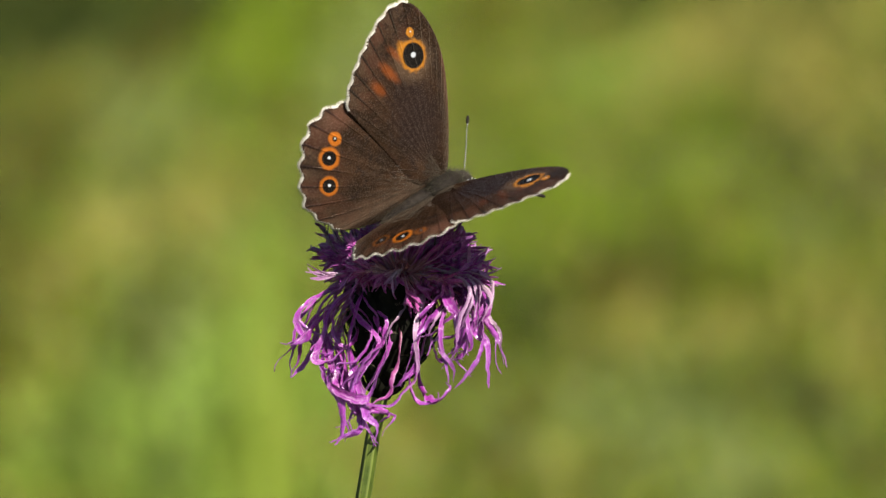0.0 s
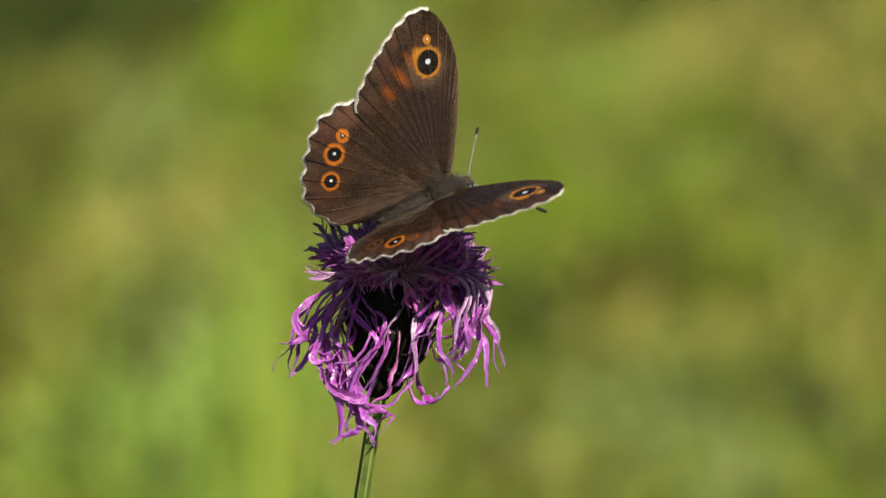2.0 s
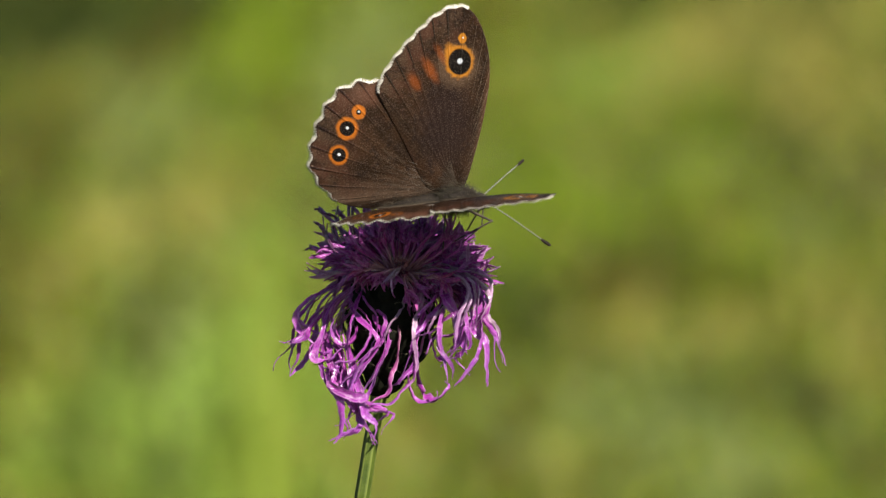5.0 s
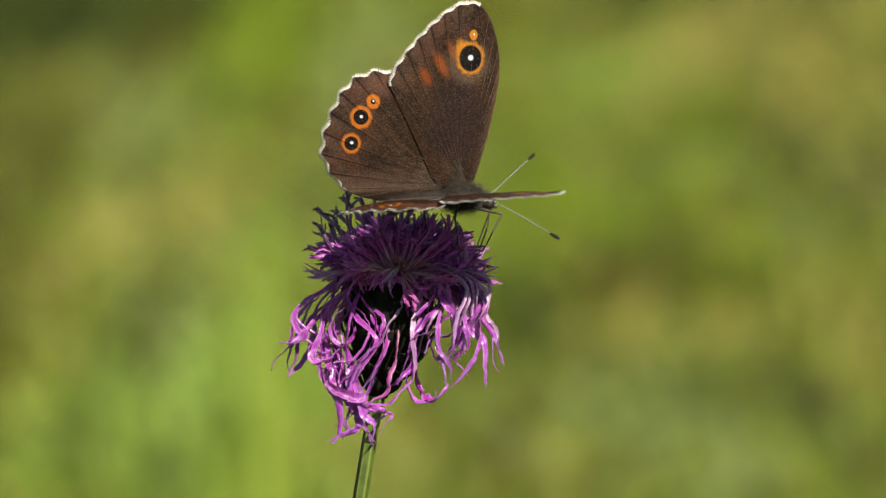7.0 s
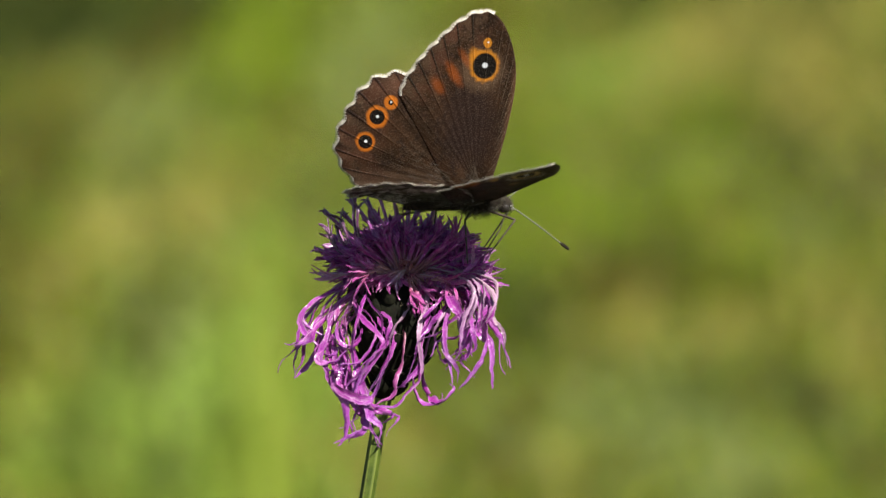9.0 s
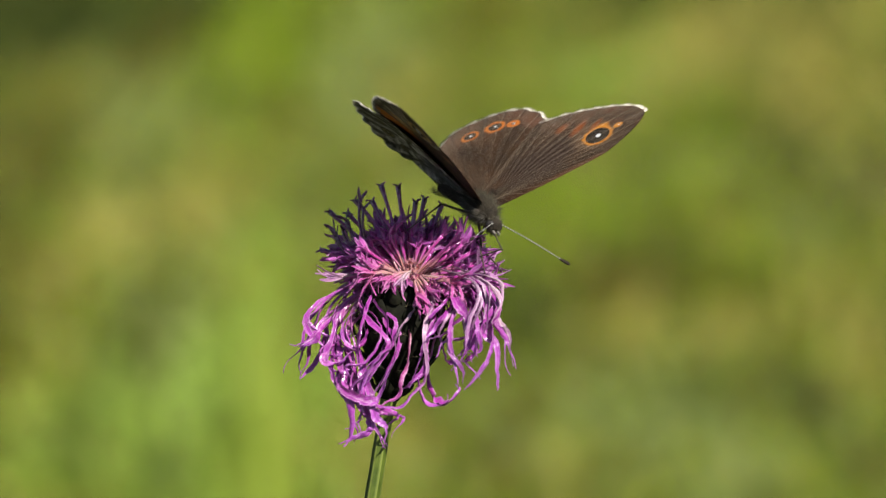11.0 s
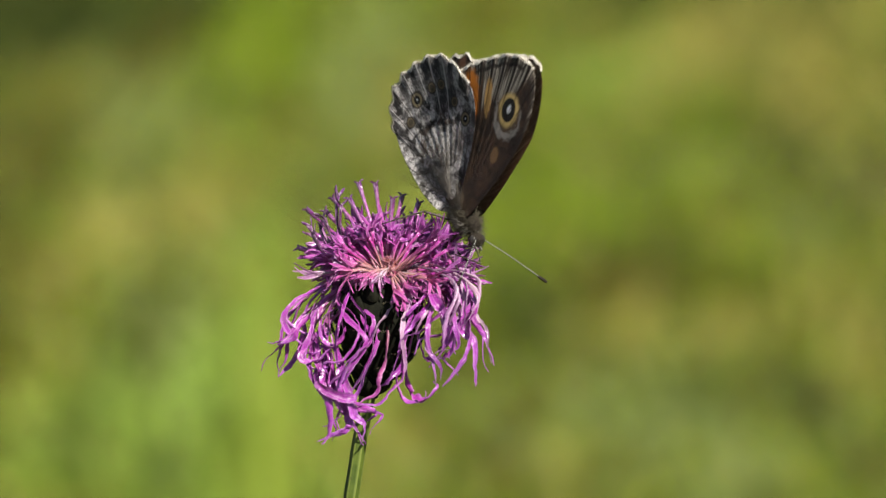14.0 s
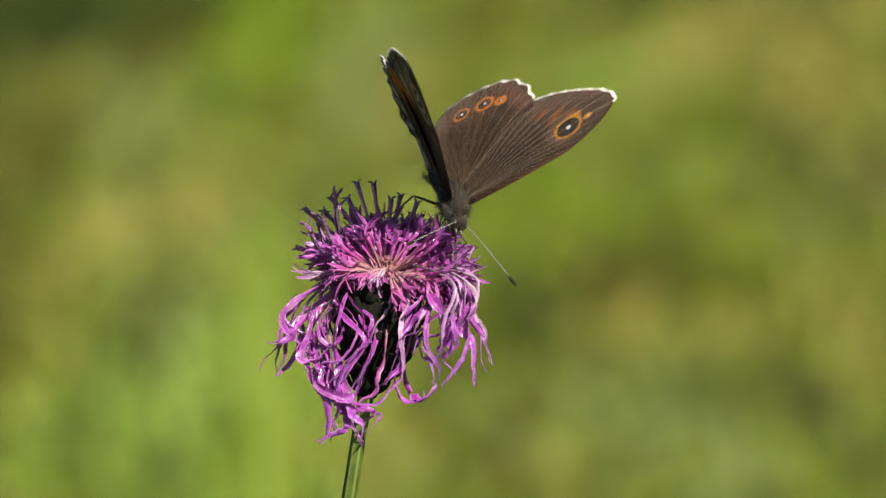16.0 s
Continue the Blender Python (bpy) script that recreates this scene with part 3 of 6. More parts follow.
def build_knapweed():
    plant = new("knapweed_flower")
    plant.location = STEM_FOOT
    tagged(plant, "tall knapweed with drooping magenta-violet florets over a dark scaly bulb", "flower")
    to = -STEM_FOOT
    axis = (CROWN - BASE).normalized()
    right = Vector((1, 0, 0))
    right = (right - axis * right.dot(axis)).normalized()
    front = right.cross(axis)
    rnd = random.Random(11)

    # stem, ridged and slightly bowed
    low = stage(-11.35, -35.3, 0)
    path = [STEM_FOOT.lerp(low, k / 30) + Vector((0.007 * math.sin(math.pi * k / 30), 0, -0.02 if k == 0 else 0)) for k in range(30)]
    path += spline([low, stage(-10.75, -31.6, 0), stage(-10.2, -28.0, 0), stage(-9.6, -24.6, 0), BASE + axis * 0.001], 6)
    v, f, rib = [], [], []
    sides = 24
    for i, q in enumerate(path):
        way = (path[min(i + 1, len(path) - 1)] - path[max(i - 1, 0)]).normalized()
        k = i / (len(path) - 1)
        r = 0.00118 - 0.00020 * k + 0.0004 * max(0, (k - 0.9) / 0.1) ** 2
        sx = (right - way * right.dot(way)).normalized()
        sy = way.cross(sx)
        for j in range(sides):
            a = 2 * math.pi * j / sides
            ridge = max(0.0, math.cos(a * 6 + 0.5))
            v.append(q + to + (sx * math.cos(a) + sy * math.sin(a)) * r * (0.9 + 0.16 * ridge))
            rib.append(ridge)
    for i in range(len(path) - 1):
        for j in range(sides):
            a, b = i * sides + j, i * sides + (j + 1) % sides
            f.append((a, b, b + sides, a + sides))
    part("stem", mesh_of("stem", v, f, [STEM], floats={"rib": rib}), plant, "ridged green stem")

    # bulb of overlapping dark bracts
    tall = (CROWN - BASE).length
    bulb = Heap()

    def girth(z):
        """Radius of the bulb at a share of its height."""
        return 0.0015 + 0.0049 * math.sin(math.pi * min(1, max(0.0, z) * 0.75)) ** 1.3

    profile = [BASE + to + axis * tall * 0.93 * k / 16 for k in range(17)]
    bulb.tube(profile, lambda k: girth(k) * 0.97, 20)
    core = part("involucre", bulb.mesh("involucre", BRACT), plant, "near-black egg-shaped bulb")
    h = Heap()
    scale = spline([(0, 0, 0), (0.0009, 0, 0.0004), (0.0022, 0, 0.0006), (0.0034, 0, 0.0003)], 3)
    h.ribbon(scale, lambda k: 0.0023 * (math.sin(math.pi * (0.2 + 0.75 * k))) + 0.0002, Vector((0, 0, -1)), hollow=0.25, thick=0.00016)
    bract = h.mesh("bract", BRACT)
    h = Heap()
    for j in range(9):
        a = -1.1 + 2.2 * j / 8
        root = Vector((0.0027 + 0.0006 * math.cos(a), 0.0009 * math.sin(a), 0.0006))
        h.hair(root, root + Vector((math.cos(a), 1.2 * math.sin(a), 0.35)) * 0.0006, 0.00004)
    comb = h.mesh("comb", BRACT_HAIR)
    for row in range(7):
        z = 0.04 + row * 0.115
        many = 11
        for j in range(many):
            a = 2 * math.pi * (j + 0.5 * (row % 2)) / many + rnd.uniform(-0.08, 0.08)
            out = right * math.cos(a) + front * math.sin(a)
            slope = (girth(min(1, z + 0.1)) - girth(z)) / (0.1 * tall)
            way = (axis + out * slope).normalized()
            skin = (out - way * out.dot(way)).normalized()
            ob = part("bract", bract, core)
            m = Matrix((way, skin.cross(way), skin)).transposed().to_4x4()
            m.translation = BASE + to + axis * tall * z + out * girth(z)
            ob.matrix_basis = m @ Matrix.Rotation(rnd.uniform(-0.35, 0.35), 4, "Z") @ Matrix.Rotation(rnd.uniform(-0.3, 0.05), 4, "Y") @ Matrix.Scale(rnd.uniform(0.6, 0.9), 4)
            if rnd.random() < 0.6:
                c = part("comb", comb, core)
                c.matrix_basis = ob.matrix_basis

    crown = CROWN + to

    def wander(start, way, length, bend, jitter, steps=9):
        """A path that sets out along way and is drawn along bend more and more."""
        pts, q, d = [start.copy()], start.copy(), way.normalized()
        for i in range(steps):
            k = i / steps
            d = (d + bend * (0.35 + k) / steps + Vector([rnd.uniform(-jitter, jitter) for _ in range(3)])).normalized()
            q = q + d * length / steps
            pts.append(q.copy())
        return pts

    def floret(root, way, length, bend, lobes, lobe_share, mat, wide, spread=0.5, label="", jitter=0.05):
        """A slender tube that opens into narrow strap-shaped lobes."""
        h = Heap()
        tube = wander(root, way, length * (1 - lobe_share), bend * (1 - lobe_share), jitter * 0.6)
        cut = 1 - lobe_share
        h.tube(tube, lambda k: 0.00013 + 0.00013 * k ** 1.5 + wide * 0.08 * k * k, 6, 0.0, cut)
        end, d = tube[-1], (tube[-1] - tube[-2]).normalized()
        side = d.orthogonal().normalized()
        for j in range(lobes):
            a = 2 * math.pi * j / lobes + rnd.uniform(-0.3, 0.3)
            o = Matrix.Rotation(a, 3, d) @ side
            strap = wander(end - d * 0.0003, d + o * spread * rnd.uniform(0.5, 1.2), length * lobe_share * rnd.uniform(0.75, 1.1),
                           bend * lobe_share * 1.3 + o * rnd.uniform(-0.9, 1.5), jitter * 2.2, 8)
            w = wide * rnd.uniform(0.7, 1.15)
            h.ribbon(strap, lambda k: w * (0.55 + 0.6 * math.sin(math.pi * min(1, 0.15 + k * 0.75))) * (1 - k ** 7 * 0.6), -o,
                     cut, 1.0, rnd.uniform(-1.6, 1.6), 0.45)
        return part("floret", h.mesh("floret", mat), plant, label)

    def style(x, y, depth):
        """A thick style that ends in a dark fork at x to the right of and y above the crown, in millimetres."""
        h = Heap()
        goal = crown + (stage(x, y, depth) - stage(0, 0, 0))
        root = crown + right * x * 0.00012 - front * 0.001
        mid = root.lerp(goal, 0.55) + axis * rnd.uniform(-0.0004, 0.0007) + right * rnd.uniform(-0.0004, 0.0004)
        path = spline([root, mid, goal], 6)
        h.tube(path, lambda k: 0.00014 + 0.00018 * k + 0.00010 * max(0.0, k - 0.75) * 4, 7)
        d = (path[-1] - path[-2]).normalized()
        o = (right - d * right.dot(d) + front * rnd.uniform(-0.6, 0.6)).normalized()
        for s in (-1, 1):
            tip = path[-1] + d * 0.0005 + o * s * rnd.uniform(0.0005, 0.0009)
            h.tube(spline([path[-1] - d * 0.0002, path[-1] + d * 0.0003 + o * s * 0.0003, tip], 3), lambda k: 0.00022 * (1 - 0.55 * k), 5, 0.95, 1.0)
        part("style", h.mesh("style", STYLE), plant, "pale pink style with a dark forked tip")

    down = -Vector((0, 0, 1))
    # the dome: florets fanned out from the heart, upwards and to the back
    for i in range(185):
        a = radians(rnd.uniform(4, 176))
        depth = rnd.uniform(-1.0, 0.42)
        way = right * math.cos(a) + axis * math.sin(a) + front * depth
        root = crown + right * math.cos(a) * rnd.uniform(0.0003, 0.0026) - front * rnd.uniform(-0.0012, 0.0035) - axis * rnd.uniform(0.0, 0.0012)
        reach = 1 / math.hypot(math.cos(a) / (11.9 if math.cos(a) > 0 else 11.2), math.sin(a) / (9.4 if math.cos(a) > 0.3 else 8.8))
        length = MM * reach * math.sqrt(1 + depth * depth) * rnd.uniform(0.7, 1.06)
        out = right * math.cos(a)
        floret(root, way, length, out * rnd.uniform(-0.2, 0.35) - axis * 0.25 * abs(math.cos(a)), 5, rnd.uniform(0.3, 0.42),
               PETAL_UP if i % 11 else PETAL_PALE, 0.00058, 0.44, jitter=0.14)
    for i in range(38):
        a = radians(rnd.uniform(-4, 52))
        depth = rnd.uniform(-0.5, 0.7)
        way = right * math.cos(a) + axis * math.sin(a) + front * depth
        root = crown + right * math.cos(a) * rnd.uniform(0.001, 0.003) + front * rnd.uniform(-0.002, 0.002) - axis * rnd.uniform(0.0, 0.001)
        floret(root, way, MM * rnd.uniform(10.2, 12.6) * math.sqrt(1 + depth * depth) * 0.96, down * rnd.uniform(-0.1, 0.25), 5, rnd.uniform(0.3, 0.42),
               PETAL_UP if i % 8 else PETAL_PALE, 0.00058, 0.44, jitter=0.14)
    for x, y in ((-11.7, 8.4), (-8.0, 10.0), (-9.1, 8.2), (-5.6, 9.9), (-4.3, 12.1), (-1.9, 12.0), (0.6, 9.8), (1.9, 10.3), (4.3, 9.3),
                 (6.3, 6.9), (-12.8, 2.9), (9.6, 4.6)):
        style(x, y, rnd.uniform(-6.5, -2.0))
    # a ring that arches outwards, and short ones that lean to the front
    for i in range(22):
        a = radians(rnd.choice((rnd.uniform(-35, 14), rnd.uniform(166, 218))))
        way = right * math.cos(a) + axis * (0.2 + 0.6 * math.sin(a)) + front * (rnd.uniform(-0.3, 0.75) if math.cos(a) > 0 else rnd.uniform(-0.8, 0.2))
        root = crown + right * math.cos(a) * 0.003 + front * rnd.uniform(-0.001, 0.002) - axis * 0.001
        floret(root, way, rnd.uniform(0.0092, 0.0118), down * 0.5, 5, 0.42, PETAL_UP if i % 4 else PETAL_PALE, 0.00050, 0.4, jitter=0.12)
    for i in range(60):
        a = radians(rnd.choice((rnd.uniform(180, 218), rnd.uniform(262, 360), rnd.uniform(285, 350))))
        way = right * math.cos(a) * 1.1 + axis * (0.6 * math.sin(a) + 0.25) + front * rnd.uniform(0.5, 1.0)
        root = crown + front * rnd.uniform(0.0, 0.0045) + right * math.cos(a) * 0.0022 - axis * rnd.uniform(0.0002, 0.0012)
        floret(root, way, rnd.uniform(0.0045, 0.0100), down * rnd.uniform(0.3, 0.9), rnd.randint(3, 4), rnd.uniform(0.4, 0.6),
               PETAL_FRONT if i % 5 else PETAL_PALE, 0.00056, 0.36, jitter=0.11)
    for i in range(16):
        a = radians(rnd.uniform(205, 265))
        way = right * math.cos(a) + axis * 0.5 * math.sin(a) + front * rnd.uniform(0.7, 1.2)
        root = crown + front * rnd.uniform(0.002, 0.0045)
        floret(root, way, rnd.uniform(0.0035, 0.0072), down * 0.6, 3, 0.5, PETAL_FRONT if i % 4 else PETAL_PALE, 0.0006, 0.4, jitter=0.1)
    # short young florets in the heart
    for i in range(16):
        a = rnd.uniform(0, 6.283)
        way = front + (right * math.cos(a) + axis * math.sin(a)) * rnd.uniform(0.2, 0.8)
        root = crown + front * rnd.uniform(0.002, 0.0045) + (right * math.cos(a) + axis * math.sin(a)) * 0.0006
        floret(root, way, rnd.uniform(0.0016, 0.0030), down * 0.2, 3, 0.4, PETAL_BUD, 0.0005, 0.6, "short reddish young floret", 0.06)
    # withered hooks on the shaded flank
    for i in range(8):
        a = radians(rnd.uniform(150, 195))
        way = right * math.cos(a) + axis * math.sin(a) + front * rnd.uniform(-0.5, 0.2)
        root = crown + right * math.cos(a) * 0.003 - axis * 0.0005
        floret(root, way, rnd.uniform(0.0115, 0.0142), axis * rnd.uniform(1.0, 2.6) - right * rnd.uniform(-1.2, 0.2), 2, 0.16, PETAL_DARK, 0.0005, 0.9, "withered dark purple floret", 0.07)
    # the drooping skirt: over the shoulder of the bulb and down
    def hang(tip, depth, bulge, lobes, wide, share=0.5):
        """A hanging floret that ends at tip, given as millimetres right of and above the crown seen from the tripod."""
        goal = crown + (stage(tip[0], tip[1], depth) - stage(0, 0, 0))
        out = goal - crown
        flat = (right * out.dot(right) + front * (out.dot(front)))
        flat = flat.normalized() if flat.length > 1e-5 else front
        root = crown + flat * 0.003 - axis * 0.001
        p1 = crown + flat * (0.0055 + bulge * 0.5) + axis * rnd.uniform(-0.0005, 0.0018)
        p2 = crown + flat * max(0.0072 + bulge, abs(out.dot(flat)) * 0.86) - axis * (0.22 + rnd.uniform(0, 0.1)) * abs(out.dot(axis))
        whole = spline([root, p1, p2, goal], 10)
        whole = [q + Vector([rnd.uniform(-0.00022, 0.00022) for _ in range(3)]) for q in whole]
        cut = int(len(whole) * (1 - share))
        h = Heap()
        h.tube(whole[:cut + 1], lambda k: 0.0002 + 0.00028 * k * k, 6, 0.0, 1 - share)
        d = (whole[cut] - whole[cut - 1]).normalized()
        side = d.cross(flat).normalized()
        for j in range(lobes):
            off = (j - (lobes - 1) / 2)
            w = wide * rnd.uniform(0.7, 1.2)
            length = 1.0 if j == lobes // 2 else rnd.uniform(0.55, 0.95)
            strap = []
            wig = rnd.uniform(0, 6.28)
            n = max(5, int((len(whole) - 1 - cut) * length))
            for k, q in enumerate(whole[cut:cut + n + 1]):
                t = k / n
                curl = math.sin(wig + 4.2 * t) * 0.0006 * t
                strap.append(q + side * (off * 0.0016 * t ** 0.8 + curl) + flat * (math.cos(wig + 3 * t) * 0.0007 * t))
            h.ribbon(strap, lambda k: w * (0.6 + 0.6 * math.sin(math.pi * min(1, 0.15 + k * 0.7))) * (1 - k ** 4 * 0.85), -flat,
                     1 - share, 1.0, rnd.uniform(-1.8, 1.8), 0.5)
        part("floret", h.mesh("floret", PETAL_HANG), plant)

    def strap(depth, *points, wide=0.0011, twins=1, mat=PETAL_HANG, thin=0.70):
        """A limp, twisted floret lobe through points given like tip above; depth runs from the first to the last."""
        h = Heap()
        n = len(points)
        for twin in range(twins + 1):
            off = Vector((0, 0, 0)) if twin == 0 else Vector((rnd.uniform(-0.9, 0.9), rnd.uniform(-0.3, 1.4), rnd.uniform(-1.0, 0.6)))
            keys = []
            for i, (x, y) in enumerate(points):
                k = i / (n - 1)
                keys.append(crown + stage(x + off.x * k * 1.6, y + off.y * k * 1.6, depth * min(1.0, 0.1 + 2.0 * k) + off.z * k) - stage(0, 0, 0))
            keys = [q + Vector([rnd.uniform(-0.0006, 0.0006) for _ in range(3)]) for q in keys]
            path = [q + Vector([rnd.uniform(-0.00009, 0.00009) for _ in range(3)]) for q in spline(keys, 7)]
            wave, turns, roll = rnd.uniform(0, 6.28), rnd.uniform(5, 11), rnd.choice((-1, 1)) * rnd.uniform(0.6, 1.8)
            last = len(path) - 1
            for i, q in enumerate(path):
                k = i / last
                path[i] = q + (right * math.sin(wave + turns * k) + front * math.cos(wave + turns * 1.3 * k)) * 0.00042 * math.sin(math.pi * min(1, 1.2 * k)) ** 0.5
            cut = int(last * 0.8)
            for i in range(cut + 1, last + 1):
                bend = Matrix.Rotation(roll * (i - cut) / (last - cut), 3, front)
                path[i] = path[i - 1] + bend @ (path[i] - path[i - 1]) if twin else path[i]
            w = wide * thin * rnd.uniform(0.85, 1.15) * (1 if twin == 0 else 0.75)
            face = (path[len(path) // 2] - (BASE + to + axis * 0.008)).normalized()
            h.ribbon(path, lambda k: w * (0.28 + 0.85 * math.sin(math.pi * min(1, k ** 1.25 * 0.95)) + 0.16 * math.sin(k * 19 + wave) + 0.1 * math.sin(k * 41)) * (1 - k ** 5 * 0.8), face, 0.15, 1.0,
                     rnd.uniform(-4.5, 4.5), 0.45)
        part("floret", h.mesh("floret", mat), plant)

    # over the left shoulder
    strap(5, (-4, -0.5), (-9, -2.5), (-13.8, -5.5), (-14.4, -8.6), (-11.5, -11.0), (-9.0, -10.2))
    strap(2, (-5, -0.5), (-11, -3.5), (-13.4, -8.0), (-15.2, -11.5), (-16.1, -14.6))
    strap(3, (-5, -1.0), (-10.5, -5.0), (-12.8, -10.0), (-14.0, -13.5), (-15.2, -15.8))
    strap(7, (-4, -0.8), (-9.0, -4.5), (-11.5, -9.0), (-12.2, -12.5), (-10.4, -14.6), (-8.0, -14.0))
    strap(8, (-3.5, -1.0), (-8.6, -5.0), (-9.4, -8.2), (-8.2, -13.0), (-7.4, -17.5), (-5.8, -21.0), (-6.6, -22.4), (-9.0, -23.6), wide=0.00125)
    strap(9, (-3.0, -1.2), (-7.0, -4.6), (-4.8, -7.0), (-3.8, -10.2), (-6.2, -13.6), (-8.4, -15.5), (-8.6, -18.0))
    strap(8, (-4.5, -1.5), (-9.8, -6.0), (-10.6, -13.0), (-9.8, -16.0), (-7.6, -17.8), (-5.4, -18.2), wide=0.0013)
    strap(7, (-5.0, -1.5), (-10.4, -8.0), (-9.6, -15.0), (-8.0, -19.6), (-7.6, -22.2), (-7.8, -24.6))
    strap(6, (-6.0, -2.0), (-11.2, -7.5), (-13.9, -9.8), (-16.0, -10.6))
    strap(7, (-4.5, -3.0), (-8.8, -9.0), (-8.2, -14.5), (-6.6, -19.0), (-4.6, -21.6), (-3.8, -24.6))
    # across the front of the bulb
    strap(7.5, (-0.8, -1.0), (-1.4, -5.0), (-1.9, -9.5), (-3.4, -14.0), (-5.6, -18.4), (-6.6, -20.0), wide=0.00115, twins=0)
    strap(8, (1.5, -1.2), (2.2, -6.5), (1.8, -10.5), (1.0, -13.5), (-0.2, -15.4), (-1.6, -16.2), twins=0, wide=0.00125)
    strap(8.5, (2.5, -1.5), (3.0, -7.0), (1.8, -12.5), (1.9, -16.0), (3.0, -18.2), (5.2, -18.6), (5.7, -17.0), wide=0.0013, twins=0)
    strap(7.5, (-4.5, -3.0), (-6.6, -7.5), (-6.0, -9.5), (-8.4, -11.2), (-9.8, -9.6), (-8.6, -7.6), twins=1)
    strap(7, (-6.0, -4.0), (-9.6, -9.4), (-12.0, -12.4), (-9.6, -13.2), (-7.6, -11.4), twins=1)
    strap(7, (-7.6, -14.0), (-7.2, -17.0), (-4.4, -19.8), (-2.4, -20.6), (-3.6, -22.2), twins=1, wide=0.0009)
    strap(8.5, (1.0, -0.8), (4.8, -2.6), (5.4, -5.2), (3.8, -8.2), (2.4, -9.6), twins=1)
    strap(8, (-2.0, -1.0), (-4.4, -4.4), (-3.0, -7.4), (-3.4, -11.6), (-5.6, -15.0), (-7.6, -17.6), twins=1, wide=0.00095)
    strap(7.5, (0.6, -1.0), (1.4, -4.0), (3.4, -7.2), (2.2, -10.4), (1.6, -13.0), (0.4, -16.4), twins=0, wide=0.0010)
    # broad limp bands that cross before the bulb and hang lowest
    strap(8.5, (-5.0, -1.5), (-8.6, -5.0), (-8.1, -9.9), (-7.5, -13.1), (-6.4, -17.1), (-6.0, -20.4), (-5.7, -22.4), (-7.7, -23.4), (-10.5, -24.0), wide=0.0017, twins=0)
    strap(8.0, (-5.5, -2.0), (-9.2, -7.0), (-8.9, -13.1), (-8.5, -17.1), (-8.5, -19.5), (-8.3, -22.8), (-8.9, -25.2), wide=0.0015, twins=0)
    strap(9.0, (-4.0, -2.0), (-7.4, -9.0), (-6.6, -14.0), (-5.7, -17.9), (-4.5, -20.4), (-3.9, -22.4), (-3.5, -24.6), wide=0.0015, twins=0)
    strap(9.3, (-5.0, -2.5), (-9.4, -9.0), (-9.7, -13.1), (-9.6, -15.1), (-8.1, -17.1), (-6.5, -17.7), (-4.9, -17.1), (-2.5, -13.9), (-1.7, -11.5), wide=0.0017, twins=0)
    strap(9.6, (-2.5, -1.0), (-4.1, -6.7), (-3.1, -9.9), (-4.1, -11.9), (-6.1, -14.3), (-6.9, -17.1), wide=0.0014, twins=0)
    strap(9.4, (1.0, -1.0), (2.2, -7.0), (1.9, -12.3), (1.5, -15.1), (0.3, -17.1), (-1.7, -18.7), (-4.9, -19.1), wide=0.0016, twins=0)
    strap(9.0, (-0.5, -1.0), (0.6, -6.5), (-0.1, -11.5), (-0.9, -14.7), (-1.9, -17.5), (-4.5, -18.9), wide=0.0014, twins=0, mat=PETAL_FRONT)
    # pale tubes in front, and a hook
    strap(8.8, (0.0, -0.5), (-0.2, -4.4), (-1.6, -8.6), (-2.6, -12.0), wide=0.0008, twins=0, mat=PETAL_PALE)
    strap(8.8, (1.6, -1.4), (2.4, -4.0), (2.6, -8.4), (2.2, -13.0), (1.2, -15.6), wide=0.00085, twins=0, mat=PETAL_PALE)
    strap(8.9, (3.0, -0.6), (6.2, -3.6), (5.8, -6.8), (3.2, -9.2), wide=0.0009, twins=1, mat=PETAL_PALE)
    strap(10.5, (5.0, 0.6), (8.4, -0.8), (10.6, -2.4), (10.7, -6.4), (9.8, -9.0), wide=0.0009, twins=1, mat=PETAL_PALE)
    strap(10.0, (5.4, 0.4), (10.4, -0.9), (12.4, -3.6), (11.6, -7.2), wide=0.0008, twins=1, mat=PETAL_PALE)
    strap(7, (9.0, -2.0), (12.2, -6.6), (13.5, -8.2), (14.9, -12.8), wide=0.0007, twins=0, mat=PETAL_PALE)
    strap(11.0, (4.0, 0.2), (7.4, -1.0), (9.2, -3.6), (8.6, -7.6), (7.6, -10.4), wide=0.0009, twins=1, mat=PETAL_PALE)
    strap(9.0, (2.0, -9.0), (2.0, -13.6), (2.6, -16.6), (4.8, -18.4), (6.6, -17.2), (6.0, -16.2), wide=0.0013, twins=0)
    strap(8.2, (-3.4, -2.0), (-5.4, -3.8), (-6.4, -8.0), (-7.2, -13.0), (-6.4, -17.0), wide=0.0008, twins=0)
    # over the right shoulder: limp, looping and crossing
    strap(10, (3.0, -0.6), (5.6, -2.2), (6.8, -3.6), (8.2, -7.2), (7.8, -10.2), (6.0, -13.2), wide=0.0019, twins=0)
    strap(9, (5.0, 0.3), (9.4, -0.8), (11.2, -2.5), (12.2, -5.2), (10.7, -8.0), (11.2, -10.7), (12.0, -14.0), (12.8, -16.9), wide=0.0014, twins=0)
    strap(7, (5.0, 0.3), (10.5, -2.0), (12.3, -6.9), (13.6, -9.6), (14.8, -13.4), wide=0.0010)
    strap(11, (3.4, -0.8), (5.8, -4.0), (5.4, -7.4), (6.0, -10.7), (6.8, -13.5), (7.5, -15.9))
    strap(10.5, (2.6, -1.0), (3.6, -5.5), (3.5, -9.6), (4.7, -12.6), (6.1, -12.9), (6.2, -11.0), (5.4, -9.4), wide=0.0014, twins=0)
